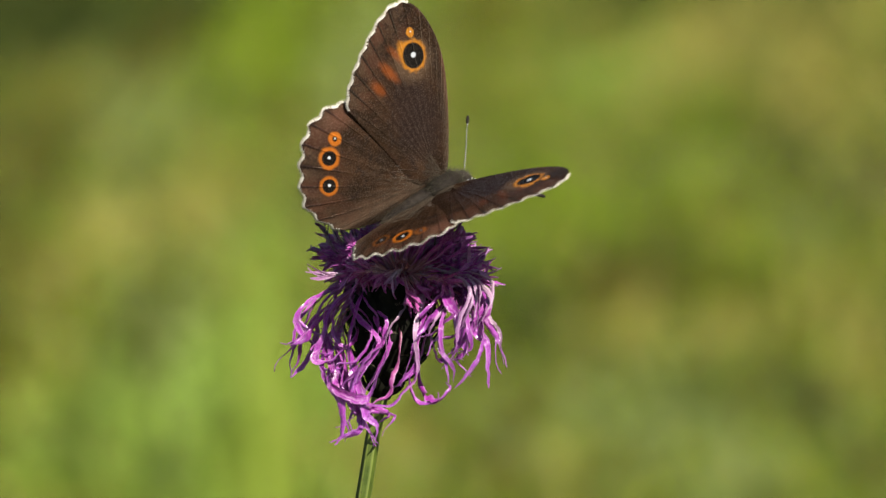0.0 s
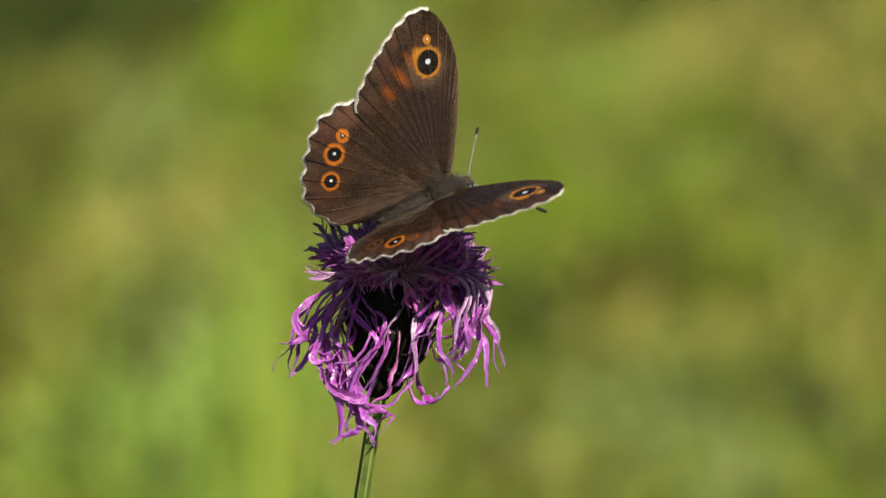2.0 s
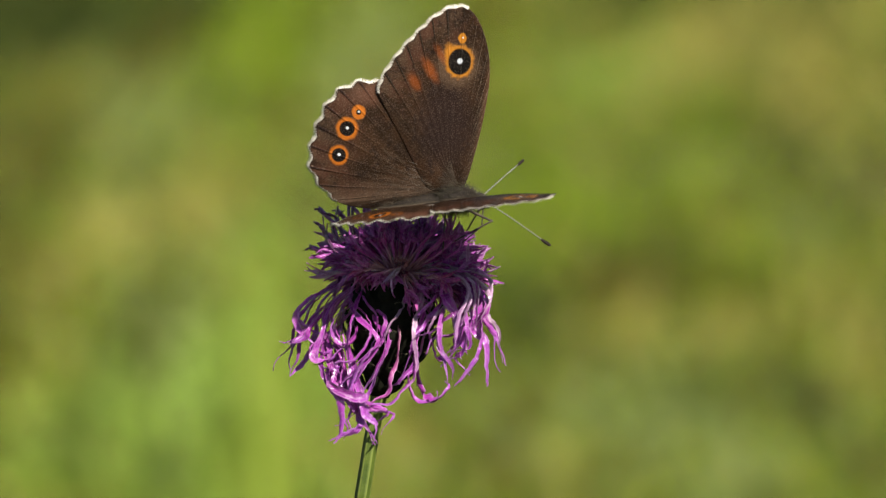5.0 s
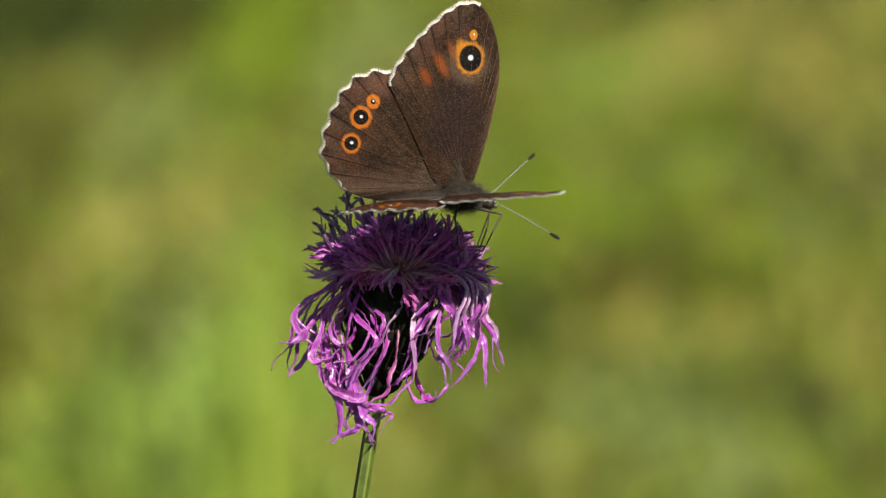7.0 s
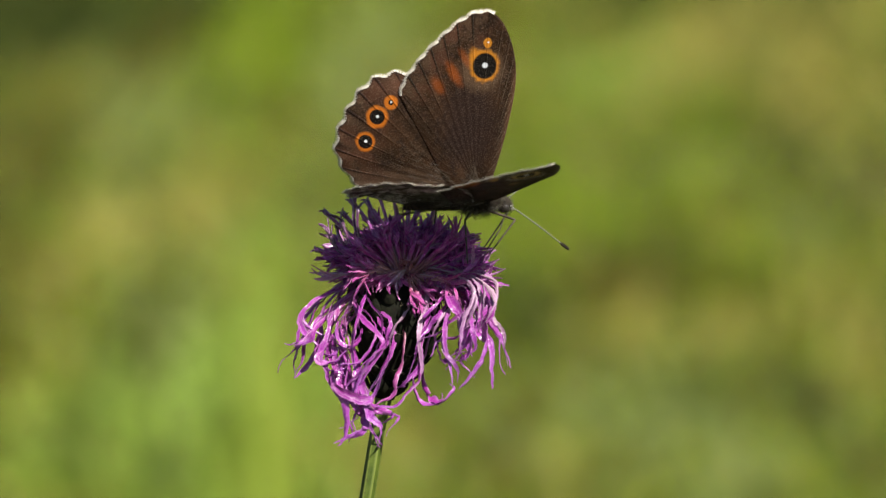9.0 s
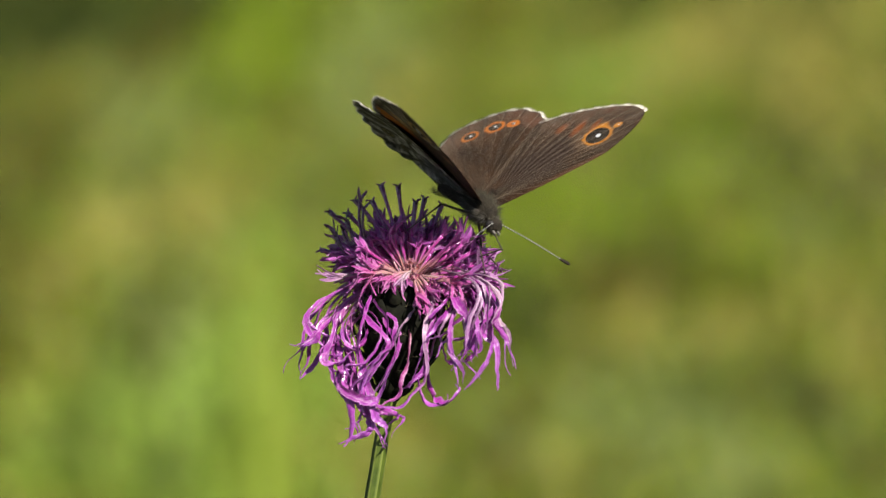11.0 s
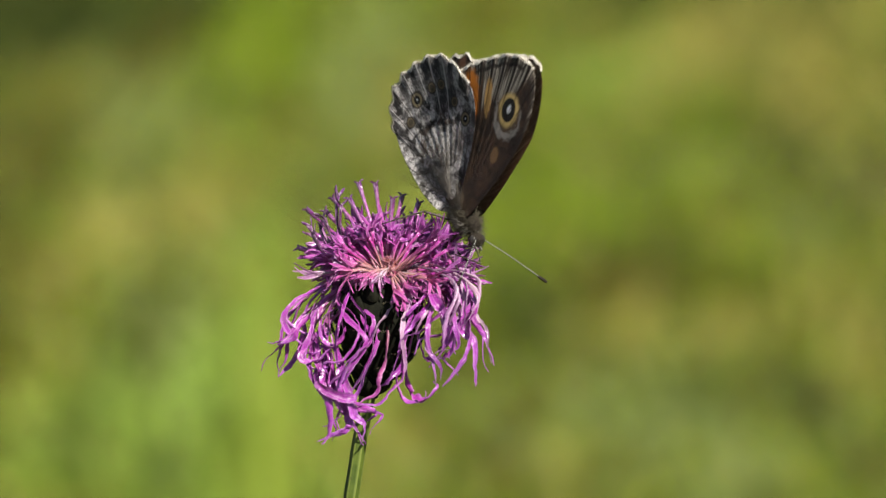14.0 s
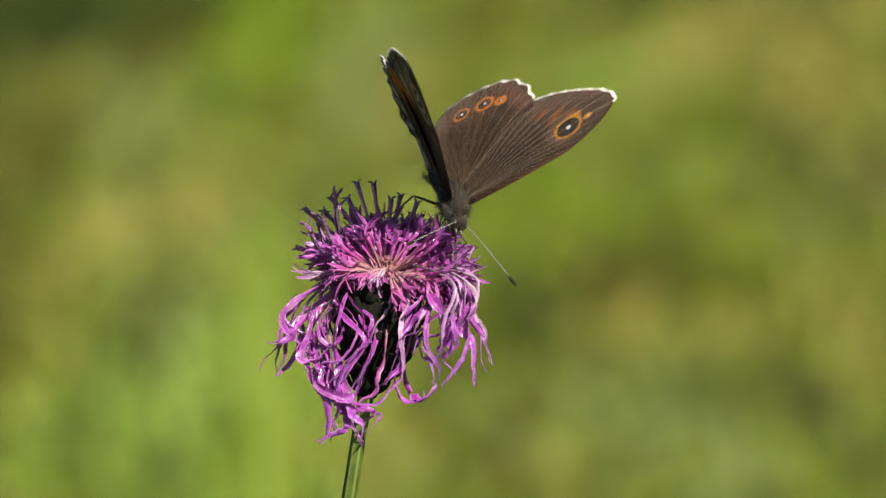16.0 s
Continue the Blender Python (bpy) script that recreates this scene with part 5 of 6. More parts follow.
def motions():
    plant_rows = [
        (0.0, pose(*STEM_FOOT, 0.000, 0.000, 0)), (0.1, pose(*STEM_FOOT, 0.009, -0.054, 0)), (0.2, pose(*STEM_FOOT, 0.018, 0.062, 0)),
        (0.3, pose(*STEM_FOOT, 0.026, 0.062, 0)), (0.4, pose(*STEM_FOOT, 0.035, -0.062, 0)), (0.5, pose(*STEM_FOOT, 0.044, 0.000, 0)),
        (0.6, pose(*STEM_FOOT, 0.026, 0.071, 0)), (0.7, pose(*STEM_FOOT, 0.009, 0.018, 0)), (0.8, pose(*STEM_FOOT, -0.009, -0.045, 0)),
        (0.9, pose(*STEM_FOOT, -0.026, 0.027, 0)), (1.0, pose(*STEM_FOOT, -0.044, 0.083, 0)), (1.1, pose(*STEM_FOOT, -0.035, -0.009, 0)),
        (1.2, pose(*STEM_FOOT, -0.026, -0.009, 0)), (1.3, pose(*STEM_FOOT, -0.018, 0.018, 0)), (1.4, pose(*STEM_FOOT, -0.009, 0.000, 0)),
        (1.5, pose(*STEM_FOOT, 0.000, 0.055, 0)), (1.6, pose(*STEM_FOOT, 0.000, 0.045, 0)), (1.7, pose(*STEM_FOOT, 0.000, 0.000, 0)),
        (1.8, pose(*STEM_FOOT, 0.000, -0.045, 0)), (1.9, pose(*STEM_FOOT, 0.000, -0.036, 0)), (2.0, pose(*STEM_FOOT, 0.000, -0.028, 0)),
        (2.1, pose(*STEM_FOOT, -0.009, -0.062, 0)), (2.2, pose(*STEM_FOOT, -0.018, -0.116, 0)), (2.3, pose(*STEM_FOOT, -0.026, -0.062, 0)),
        (2.4, pose(*STEM_FOOT, -0.035, -0.009, 0)), (2.5, pose(*STEM_FOOT, -0.044, -0.037, 0)), (2.6, pose(*STEM_FOOT, -0.017, -0.062, 0)),
        (2.7, pose(*STEM_FOOT, 0.009, -0.009, 0)), (2.8, pose(*STEM_FOOT, 0.036, -0.027, 0)), (2.9, pose(*STEM_FOOT, 0.062, -0.098, 0)),
        (3.0, pose(*STEM_FOOT, 0.089, -0.083, 0)), (3.1, pose(*STEM_FOOT, 0.058, -0.054, 0)), (3.2, pose(*STEM_FOOT, 0.027, -0.045, 0)),
        (3.3, pose(*STEM_FOOT, -0.004, -0.080, 0)), (3.4, pose(*STEM_FOOT, -0.035, -0.071, 0)), (3.5, pose(*STEM_FOOT, -0.066, 0.028, 0)),
        (3.6, pose(*STEM_FOOT, -0.053, 0.036, 0)), (3.7, pose(*STEM_FOOT, -0.040, -0.045, 0)), (3.8, pose(*STEM_FOOT, -0.026, -0.062, 0)),
        (3.9, pose(*STEM_FOOT, -0.013, 0.018, 0)), (4.0, pose(*STEM_FOOT, 0.000, 0.083, 0)), (4.1, pose(*STEM_FOOT, -0.044, -0.009, 0)),
        (4.2, pose(*STEM_FOOT, -0.089, -0.028, 0)), (6.3, pose(*STEM_FOOT, 0.000, 0.000, 0)), (6.4, pose(*STEM_FOOT, 0.022, 0.018, 0)),
        (6.5, pose(*STEM_FOOT, 0.044, 0.111, 0)), (6.6, pose(*STEM_FOOT, 0.022, 0.018, 0)), (6.7, pose(*STEM_FOOT, -0.000, -0.062, 0)),
        (6.8, pose(*STEM_FOOT, -0.022, -0.018, 0)), (6.9, pose(*STEM_FOOT, -0.044, -0.018, 0)), (7.0, pose(*STEM_FOOT, -0.066, -0.046, 0)),
        (7.1, pose(*STEM_FOOT, -0.066, -0.045, 0)), (7.2, pose(*STEM_FOOT, -0.066, 0.000, 0)), (7.3, pose(*STEM_FOOT, -0.066, -0.018, 0)),
        (7.4, pose(*STEM_FOOT, -0.066, -0.054, 0)), (7.5, pose(*STEM_FOOT, -0.066, 0.009, 0)), (7.6, pose(*STEM_FOOT, -0.062, 0.018, 0)),
        (7.7, pose(*STEM_FOOT, -0.057, -0.062, 0)), (7.8, pose(*STEM_FOOT, -0.053, 0.000, 0)), (7.9, pose(*STEM_FOOT, -0.048, 0.080, 0)),
        (8.0, pose(*STEM_FOOT, -0.044, 0.037, 0)), (8.1, pose(*STEM_FOOT, -0.031, -0.027, 0)), (8.2, pose(*STEM_FOOT, -0.018, 0.054, 0)),
        (8.3, pose(*STEM_FOOT, -0.004, 0.071, 0)), (8.4, pose(*STEM_FOOT, 0.009, 0.018, 0)), (8.5, pose(*STEM_FOOT, 0.022, 0.055, 0)),
        (8.6, pose(*STEM_FOOT, 0.022, 0.062, 0)), (8.7, pose(*STEM_FOOT, 0.022, 0.027, 0)), (8.8, pose(*STEM_FOOT, 0.022, 0.009, 0)),
        (8.9, pose(*STEM_FOOT, 0.022, 0.045, 0)), (9.0, pose(*STEM_FOOT, 0.022, 0.064, 0)), (9.1, pose(*STEM_FOOT, 0.023, 0.009, 0)),
        (9.2, pose(*STEM_FOOT, 0.024, 0.018, 0)), (11.3, pose(*STEM_FOOT, 0.044, 0.157, 0)), (11.4, pose(*STEM_FOOT, 0.000, 0.062, 0)),
        (11.5, pose(*STEM_FOOT, -0.044, 0.018, 0)), (11.6, pose(*STEM_FOOT, -0.026, 0.036, 0)), (11.7, pose(*STEM_FOOT, -0.009, 0.071, 0)),
        (11.8, pose(*STEM_FOOT, 0.009, -0.036, 0)), (11.9, pose(*STEM_FOOT, 0.026, -0.045, 0)), (12.0, pose(*STEM_FOOT, 0.044, 0.101, 0)),
        (12.1, pose(*STEM_FOOT, 0.040, 0.054, 0)), (12.2, pose(*STEM_FOOT, 0.035, -0.054, 0)), (12.3, pose(*STEM_FOOT, 0.031, -0.009, 0)),
        (12.4, pose(*STEM_FOOT, 0.026, 0.062, 0)), (12.5, pose(*STEM_FOOT, 0.022, 0.009, 0)), (12.6, pose(*STEM_FOOT, 0.018, -0.062, 0)),
        (12.7, pose(*STEM_FOOT, 0.013, 0.062, 0)), (12.8, pose(*STEM_FOOT, 0.009, 0.080, 0)), (12.9, pose(*STEM_FOOT, 0.004, -0.054, 0)),
        (13.0, pose(*STEM_FOOT, 0.000, 0.000, 0)), (13.1, pose(*STEM_FOOT, 0.009, 0.071, 0)), (13.2, pose(*STEM_FOOT, 0.018, -0.018, 0)),
        (13.3, pose(*STEM_FOOT, 0.026, -0.080, 0)), (13.4, pose(*STEM_FOOT, 0.035, 0.000, 0)), (13.5, pose(*STEM_FOOT, 0.044, 0.046, 0)),
        (13.6, pose(*STEM_FOOT, 0.035, -0.143, 0)), (13.7, pose(*STEM_FOOT, 0.026, -0.330, 0)), (13.8, pose(*STEM_FOOT, 0.018, -0.250, 0)),
        (13.9, pose(*STEM_FOOT, 0.009, -0.134, 0)), (14.0, pose(*STEM_FOOT, 0.000, -0.212, 0)), (14.1, pose(*STEM_FOOT, -0.013, -0.536, 0)),
        (14.2, pose(*STEM_FOOT, -0.026, -0.357, 0)), (14.3, pose(*STEM_FOOT, -0.040, 0.089, 0)), (14.4, pose(*STEM_FOOT, -0.053, 0.089, 0)),
        (14.5, pose(*STEM_FOOT, -0.066, -0.129, 0)), (14.6, pose(*STEM_FOOT, -0.044, -0.080, 0)), (14.7, pose(*STEM_FOOT, -0.022, 0.054, 0)),
        (14.8, pose(*STEM_FOOT, 0.000, -0.098, 0)), (14.9, pose(*STEM_FOOT, 0.022, -0.143, 0)), (15.0, pose(*STEM_FOOT, 0.044, 0.074, 0)),
        (15.1, pose(*STEM_FOOT, 0.040, 0.018, 0)), (15.2, pose(*STEM_FOOT, 0.035, -0.116, 0)), (15.3, pose(*STEM_FOOT, 0.031, -0.089, 0)),
        (15.4, pose(*STEM_FOOT, 0.026, 0.009, 0)), (15.5, pose(*STEM_FOOT, 0.022, 0.028, 0)), (15.6, pose(*STEM_FOOT, 0.018, -0.071, 0)),
        (15.7, pose(*STEM_FOOT, 0.013, -0.188, 0)), (15.8, pose(*STEM_FOOT, 0.009, -0.205, 0)), (15.9, pose(*STEM_FOOT, 0.004, -0.188, 0)),
        (16.0, pose(*STEM_FOOT, 0.000, -0.240, 0)),
    ]
    fly_rows = [
        (0.0, pose(-0.00012, -0.00062, 0.50939, 41.7, -19.3, 35.2)),
        (0.1, pose(-0.00057, -0.00059, 0.50929, 42.4, -18.8, 34.7)),
        (0.2, pose(0.00049, -0.00056, 0.50920, 43.0, -18.3, 34.3)),
        (0.3, pose(0.00052, -0.00052, 0.50910, 43.7, -17.8, 33.8)),
        (0.4, pose(-0.00056, -0.00049, 0.50901, 44.3, -17.3, 33.4)),
        (0.5, pose(0.00002, -0.00046, 0.50891, 45.0, -16.8, 32.9)),
        (0.6, pose(0.00075, -0.00045, 0.50892, 44.4, -16.3, 33.0)),
        (0.7, pose(0.00038, -0.00045, 0.50893, 43.7, -15.8, 33.2)),
        (0.8, pose(-0.00007, -0.00044, 0.50894, 43.1, -15.2, 33.3)),
        (0.9, pose(0.00066, -0.00044, 0.50895, 42.4, -14.7, 33.5)),
        (1.0, pose(0.00126, -0.00043, 0.50896, 41.8, -14.2, 33.6)),
        (1.1, pose(0.00034, -0.00051, 0.50899, 42.9, -14.9, 33.2)),
        (1.2, pose(0.00023, -0.00060, 0.50902, 44.0, -15.5, 32.7)),
        (1.3, pose(0.00036, -0.00068, 0.50905, 45.2, -16.2, 32.3)),
        (1.4, pose(0.00010, -0.00077, 0.50908, 46.3, -16.8, 31.8)),
        (1.5, pose(0.00048, -0.00085, 0.50911, 47.4, -17.5, 31.4)),
        (1.6, pose(0.00046, -0.00078, 0.50903, 47.2, -17.3, 31.3)),
        (1.7, pose(0.00013, -0.00072, 0.50894, 47.1, -17.1, 31.1)),
        (1.8, pose(-0.00020, -0.00065, 0.50886, 46.9, -16.8, 31.0)),
        (1.9, pose(-0.00006, -0.00059, 0.50877, 46.8, -16.6, 30.8)),
        (2.0, pose(0.00008, -0.00052, 0.50869, 46.6, -16.4, 30.7)),
        (2.1, pose(-0.00037, -0.00053, 0.50872, 46.4, -16.6, 30.8)),
        (2.2, pose(-0.00098, -0.00054, 0.50875, 46.2, -16.8, 30.9)),
        (2.3, pose(-0.00065, -0.00055, 0.50878, 46.0, -17.1, 31.1)),
        (2.4, pose(-0.00031, -0.00056, 0.50881, 45.8, -17.3, 31.2)),
        (2.5, pose(-0.00070, -0.00057, 0.50884, 45.6, -17.5, 31.3)),
        (2.6, pose(-0.00076, -0.00062, 0.50868, 44.0, -15.4, 30.7)),
        (2.7, pose(-0.00012, -0.00067, 0.50852, 42.4, -13.2, 30.1)),
        (2.8, pose(-0.00011, -0.00071, 0.50835, 40.7, -11.1, 29.6)),
        (2.9, pose(-0.00058, -0.00076, 0.50819, 39.1, -8.9, 29.0)),
        (3.0, pose(-0.00028, -0.00081, 0.50803, 37.5, -6.8, 28.4)),
        (3.1, pose(0.00001, -0.00083, 0.50816, 38.3, -7.0, 26.9)),
        (3.2, pose(0.00012, -0.00084, 0.50830, 39.1, -7.2, 25.5)),
        (3.3, pose(-0.00017, -0.00086, 0.50843, 40.0, -7.5, 24.0)),
        (3.4, pose(-0.00006, -0.00087, 0.50857, 40.8, -7.7, 22.6)),
        (3.5, pose(0.00085, -0.00089, 0.50870, 41.6, -7.9, 21.1)),
        (3.6, pose(0.00092, -0.00089, 0.50870, 41.6, -7.9, 21.1)),
        (3.7, pose(0.00067, -0.00086, 0.50833, 37.1, -5.6, 20.9)),
        (3.8, pose(0.00097, -0.00083, 0.50797, 32.6, -3.3, 20.6)),
        (3.9, pose(0.00168, -0.00083, 0.50797, 32.6, -3.3, 20.6)),
        (4.0, pose(0.00226, -0.00083, 0.50797, 32.6, -3.3, 20.6)),
        (4.1, pose(0.00149, -0.00084, 0.50795, 33.1, -3.2, 20.5)),
        (6.4, pose(0.00284, -0.00102, 0.50755, 44.5, -0.1, 17.4)),
        (6.5, pose(0.00372, -0.00103, 0.50753, 45.0, -0.0, 17.3)),
        (6.6, pose(0.00306, -0.00083, 0.50782, 39.8, 0.9, 19.1)),
        (6.7, pose(0.00250, -0.00063, 0.50810, 34.6, 1.9, 20.9)),
        (6.8, pose(0.00290, -0.00063, 0.50810, 34.6, 1.9, 20.9)),
        (6.9, pose(0.00290, -0.00063, 0.50810, 34.6, 1.9, 20.9)),
        (7.0, pose(0.00265, -0.00063, 0.50810, 34.6, 1.9, 20.9)),
        (7.1, pose(0.00281, -0.00068, 0.50806, 35.9, 2.1, 20.8)),
        (7.2, pose(0.00336, -0.00073, 0.50802, 37.2, 2.2, 20.7)),
        (7.3, pose(0.00336, -0.00078, 0.50799, 38.4, 2.4, 20.6)),
        (7.4, pose(0.00319, -0.00083, 0.50795, 39.7, 2.5, 20.5)),
        (7.5, pose(0.00390, -0.00088, 0.50791, 41.0, 2.7, 20.4)),
        (7.6, pose(0.00408, -0.00094, 0.50781, 40.9, 3.6, 20.7)),
        (7.7, pose(0.00347, -0.00101, 0.50771, 40.9, 4.4, 21.0)),
        (7.8, pose(0.00413, -0.00107, 0.50760, 40.8, 5.3, 21.3)),
        (7.9, pose(0.00495, -0.00114, 0.50750, 40.8, 6.1, 21.6)),
        (8.0, pose(0.00467, -0.00120, 0.50740, 40.7, 7.0, 21.9)),
        (8.1, pose(0.00412, -0.00122, 0.50739, 41.4, 6.5, 22.3)),
        (8.2, pose(0.00485, -0.00124, 0.50737, 42.1, 6.1, 22.7)),
        (8.3, pose(0.00502, -0.00126, 0.50736, 42.8, 5.6, 23.2)),
        (8.4, pose(0.00456, -0.00128, 0.50734, 43.5, 5.2, 23.6)),
        (8.5, pose(0.00490, -0.00130, 0.50733, 44.2, 4.7, 24.0)),
        (8.6, pose(0.00493, -0.00124, 0.50742, 42.8, 4.3, 21.8)),
        (8.7, pose(0.00457, -0.00118, 0.50751, 41.3, 3.9, 19.6)),
        (8.8, pose(0.00437, -0.00113, 0.50759, 39.9, 3.4, 17.5)),
        (8.9, pose(0.00465, -0.00107, 0.50768, 38.4, 3.0, 15.3)),
        (9.0, pose(0.00478, -0.00101, 0.50777, 37.0, 2.6, 13.1)),
        (9.1, pose(0.00403, -0.00099, 0.50777, 33.8, 3.3, 12.1)),
        (9.2, pose(0.00384, -0.00097, 0.50777, 30.5, 4.0, 11.0)),
        (11.3, pose(0.00561, -0.00125, 0.50678, -15.8, 12.9, -63.2)),
        (11.4, pose(0.00485, -0.00126, 0.50687, -14.3, 13.2, -63.5)),
        (11.5, pose(0.00454, -0.00126, 0.50695, -12.8, 13.4, -63.7)),
        (11.6, pose(0.00490, -0.00125, 0.50686, -13.3, 13.2, -63.2)),
        (11.7, pose(0.00542, -0.00125, 0.50677, -13.8, 13.0, -62.7)),
        (11.8, pose(0.00467, -0.00124, 0.50668, -14.4, 12.9, -62.1)),
        (11.9, pose(0.00479, -0.00124, 0.50659, -14.9, 12.7, -61.6)),
        (12.0, pose(0.00628, -0.00123, 0.50650, -15.4, 12.5, -61.1)),
        (12.1, pose(0.00596, -0.00115, 0.50658, -14.7, 12.8, -60.7)),
        (12.2, pose(0.00512, -0.00108, 0.50666, -14.0, 13.1, -60.3)),
        (12.3, pose(0.00550, -0.00129, 0.50679, -9.5, 17.3, -63.1)),
        (12.4, pose(0.00613, -0.00129, 0.50679, -9.5, 17.3, -63.1)),
        (12.5, pose(0.00566, -0.00129, 0.50679, -9.5, 17.3, -63.1)),
        (12.6, pose(0.00506, -0.00141, 0.50649, -9.6, 19.5, -62.5)),
        (12.7, pose(0.00620, -0.00153, 0.50619, -9.7, 21.7, -61.9)),
        (12.8, pose(0.00639, -0.00165, 0.50588, -9.7, 24.0, -61.2)),
        (12.9, pose(0.00523, -0.00177, 0.50558, -9.8, 26.2, -60.6)),
        (13.0, pose(0.00574, -0.00189, 0.50528, -9.9, 28.4, -60.0)),
        (13.1, pose(0.00638, -0.00183, 0.50535, -9.7, 29.0, -59.9)),
        (13.2, pose(0.00559, -0.00177, 0.50542, -9.4, 29.7, -59.8)),
        (13.3, pose(0.00503, -0.00170, 0.50549, -9.2, 30.3, -59.7)),
        (13.4, pose(0.00575, -0.00164, 0.50556, -8.9, 31.0, -59.6)),
        (13.5, pose(0.00616, -0.00158, 0.50563, -8.7, 31.6, -59.5)),
        (13.6, pose(0.00434, -0.00158, 0.50564, -8.2, 31.2, -58.7)),
        (13.7, pose(0.00254, -0.00158, 0.50565, -7.7, 30.8, -57.8)),
        (13.8, pose(0.00311, -0.00159, 0.50566, -7.2, 30.5, -57.0)),
        (13.9, pose(0.00400, -0.00159, 0.50567, -6.7, 30.1, -56.1)),
        (14.0, pose(0.00317, -0.00159, 0.50568, -6.2, 29.7, -55.3)),
        (14.1, pose(0.00041, -0.00154, 0.50589, -6.1, 27.9, -54.8)),
        (14.2, pose(0.00210, -0.00149, 0.50609, -6.0, 26.2, -54.2)),
        (14.3, pose(0.00617, -0.00144, 0.50630, -5.9, 24.4, -53.7)),
        (14.4, pose(0.00604, -0.00119, 0.50744, -25.6, 17.4, -63.8)),
        (14.5, pose(0.00347, -0.00094, 0.50859, -45.2, 10.4, -73.9)),
        (14.6, pose(0.00390, -0.00094, 0.50859, -45.2, 10.4, -73.9)),
        (14.7, pose(0.00451, -0.00137, 0.50737, -23.7, 16.9, -74.6)),
        (14.8, pose(0.00312, -0.00118, 0.50770, -22.0, 16.2, -72.8)),
        (14.9, pose(0.00269, -0.00100, 0.50802, -20.4, 15.6, -71.0)),
        (15.0, pose(0.00461, -0.00100, 0.50802, -20.4, 15.6, -71.0)),
        (15.1, pose(0.00411, -0.00100, 0.50802, -20.4, 15.6, -71.0)),
        (15.2, pose(0.00292, -0.00100, 0.50802, -20.4, 15.6, -71.0)),
        (15.3, pose(0.00324, -0.00137, 0.50737, -23.7, 16.9, -74.6)),
        (15.4, pose(0.00411, -0.00137, 0.50737, -23.7, 16.9, -74.6)),
        (15.5, pose(0.00428, -0.00137, 0.50737, -23.7, 16.9, -74.6)),
        (15.6, pose(0.00337, -0.00135, 0.50739, -23.1, 17.4, -74.6)),
        (15.7, pose(0.00231, -0.00132, 0.50741, -22.5, 17.9, -74.6)),
        (15.8, pose(0.00212, -0.00130, 0.50742, -22.0, 18.5, -74.5)),
        (15.9, pose(0.00225, -0.00127, 0.50744, -21.4, 19.0, -74.5)),
        (16.0, pose(0.00175, -0.00125, 0.50746, -20.8, 19.5, -74.5)),
    ]
    walk(plant, plant_rows)
    walk(fly, fly_rows)
    walk(moving["fore", 1], [
        (0.0, hinged(FORE, 1, 48.0, 2.3, 2.0)), (0.5, hinged(FORE, 1, 57.6, 0.9, 3.0)), (1.0, hinged(FORE, 1, 54.5, 0.9, 2.1)),
        (1.5, hinged(FORE, 1, 50.4, 1.5, 1.5)), (2.0, hinged(FORE, 1, 51.6, 1.1, 3.0)), (2.5, hinged(FORE, 1, 48.8, 1.7, 0.9)),
        (3.0, hinged(FORE, 1, 46.8, 0.8, 0.6)), (3.5, hinged(FORE, 1, 45.4, 1.5, 0.7)), (3.6, hinged(FORE, 1, 45.4, 1.5, 0.7)),
        (3.8, hinged(FORE, 1, 55.3, 0.4, -0.2)), (4.0, hinged(FORE, 1, 55.3, 0.4, -0.2)), (6.5, hinged(FORE, 1, 50.2, -0.1, 1.7)),
        (6.7, hinged(FORE, 1, 52.4, -0.1, -1.2)), (7.0, hinged(FORE, 1, 52.4, -0.1, -1.2)), (7.5, hinged(FORE, 1, 40.0, 0.9, 0.7)),
        (8.0, hinged(FORE, 1, 37.0, 0.2, 0.2)), (8.5, hinged(FORE, 1, 36.8, -0.1, -0.0)), (9.0, hinged(FORE, 1, 60.6, -5.0, 0.8)),
        (9.2, hinged(FORE, 1, 66.5, -4.6, -2.2)), (11.3, hinged(FORE, 1, 46.0, 2.5, 6.0)), (11.5, hinged(FORE, 1, 61.5, 1.2, 7.3)),
        (12.0, hinged(FORE, 1, 66.8, 2.2, 5.6)), (12.2, hinged(FORE, 1, 64.5, 2.3, 6.4)), (12.3, hinged(FORE, 1, 93.7, -1.8, 0.0)),
        (12.5, hinged(FORE, 1, 93.7, -1.8, 0.0)), (13.0, hinged(FORE, 1, 93.7, -4.4, 0.0)), (13.5, hinged(FORE, 1, 93.7, -3.1, 0.0)),
        (14.0, hinged(FORE, 1, 93.7, -4.1, 0.0)), (14.3, hinged(FORE, 1, 93.7, -3.1, 0.0)), (14.5, hinged(FORE, 1, 45.8, 2.7, -4.1)),
        (14.6, hinged(FORE, 1, 45.8, 2.7, -4.1)), (14.7, hinged(FORE, 1, 57.3, 1.7, 4.6)), (14.9, hinged(FORE, 1, 60.4, 2.4, 3.7)),
        (15.0, hinged(FORE, 1, 60.4, 2.4, 3.7)), (15.2, hinged(FORE, 1, 60.4, 2.4, 3.7)), (15.3, hinged(FORE, 1, 52.3, 1.7, 4.6)),
        (15.5, hinged(FORE, 1, 52.3, 1.7, 4.6)), (16.0, hinged(FORE, 1, 63.3, 1.0, 0.2)),
    ])
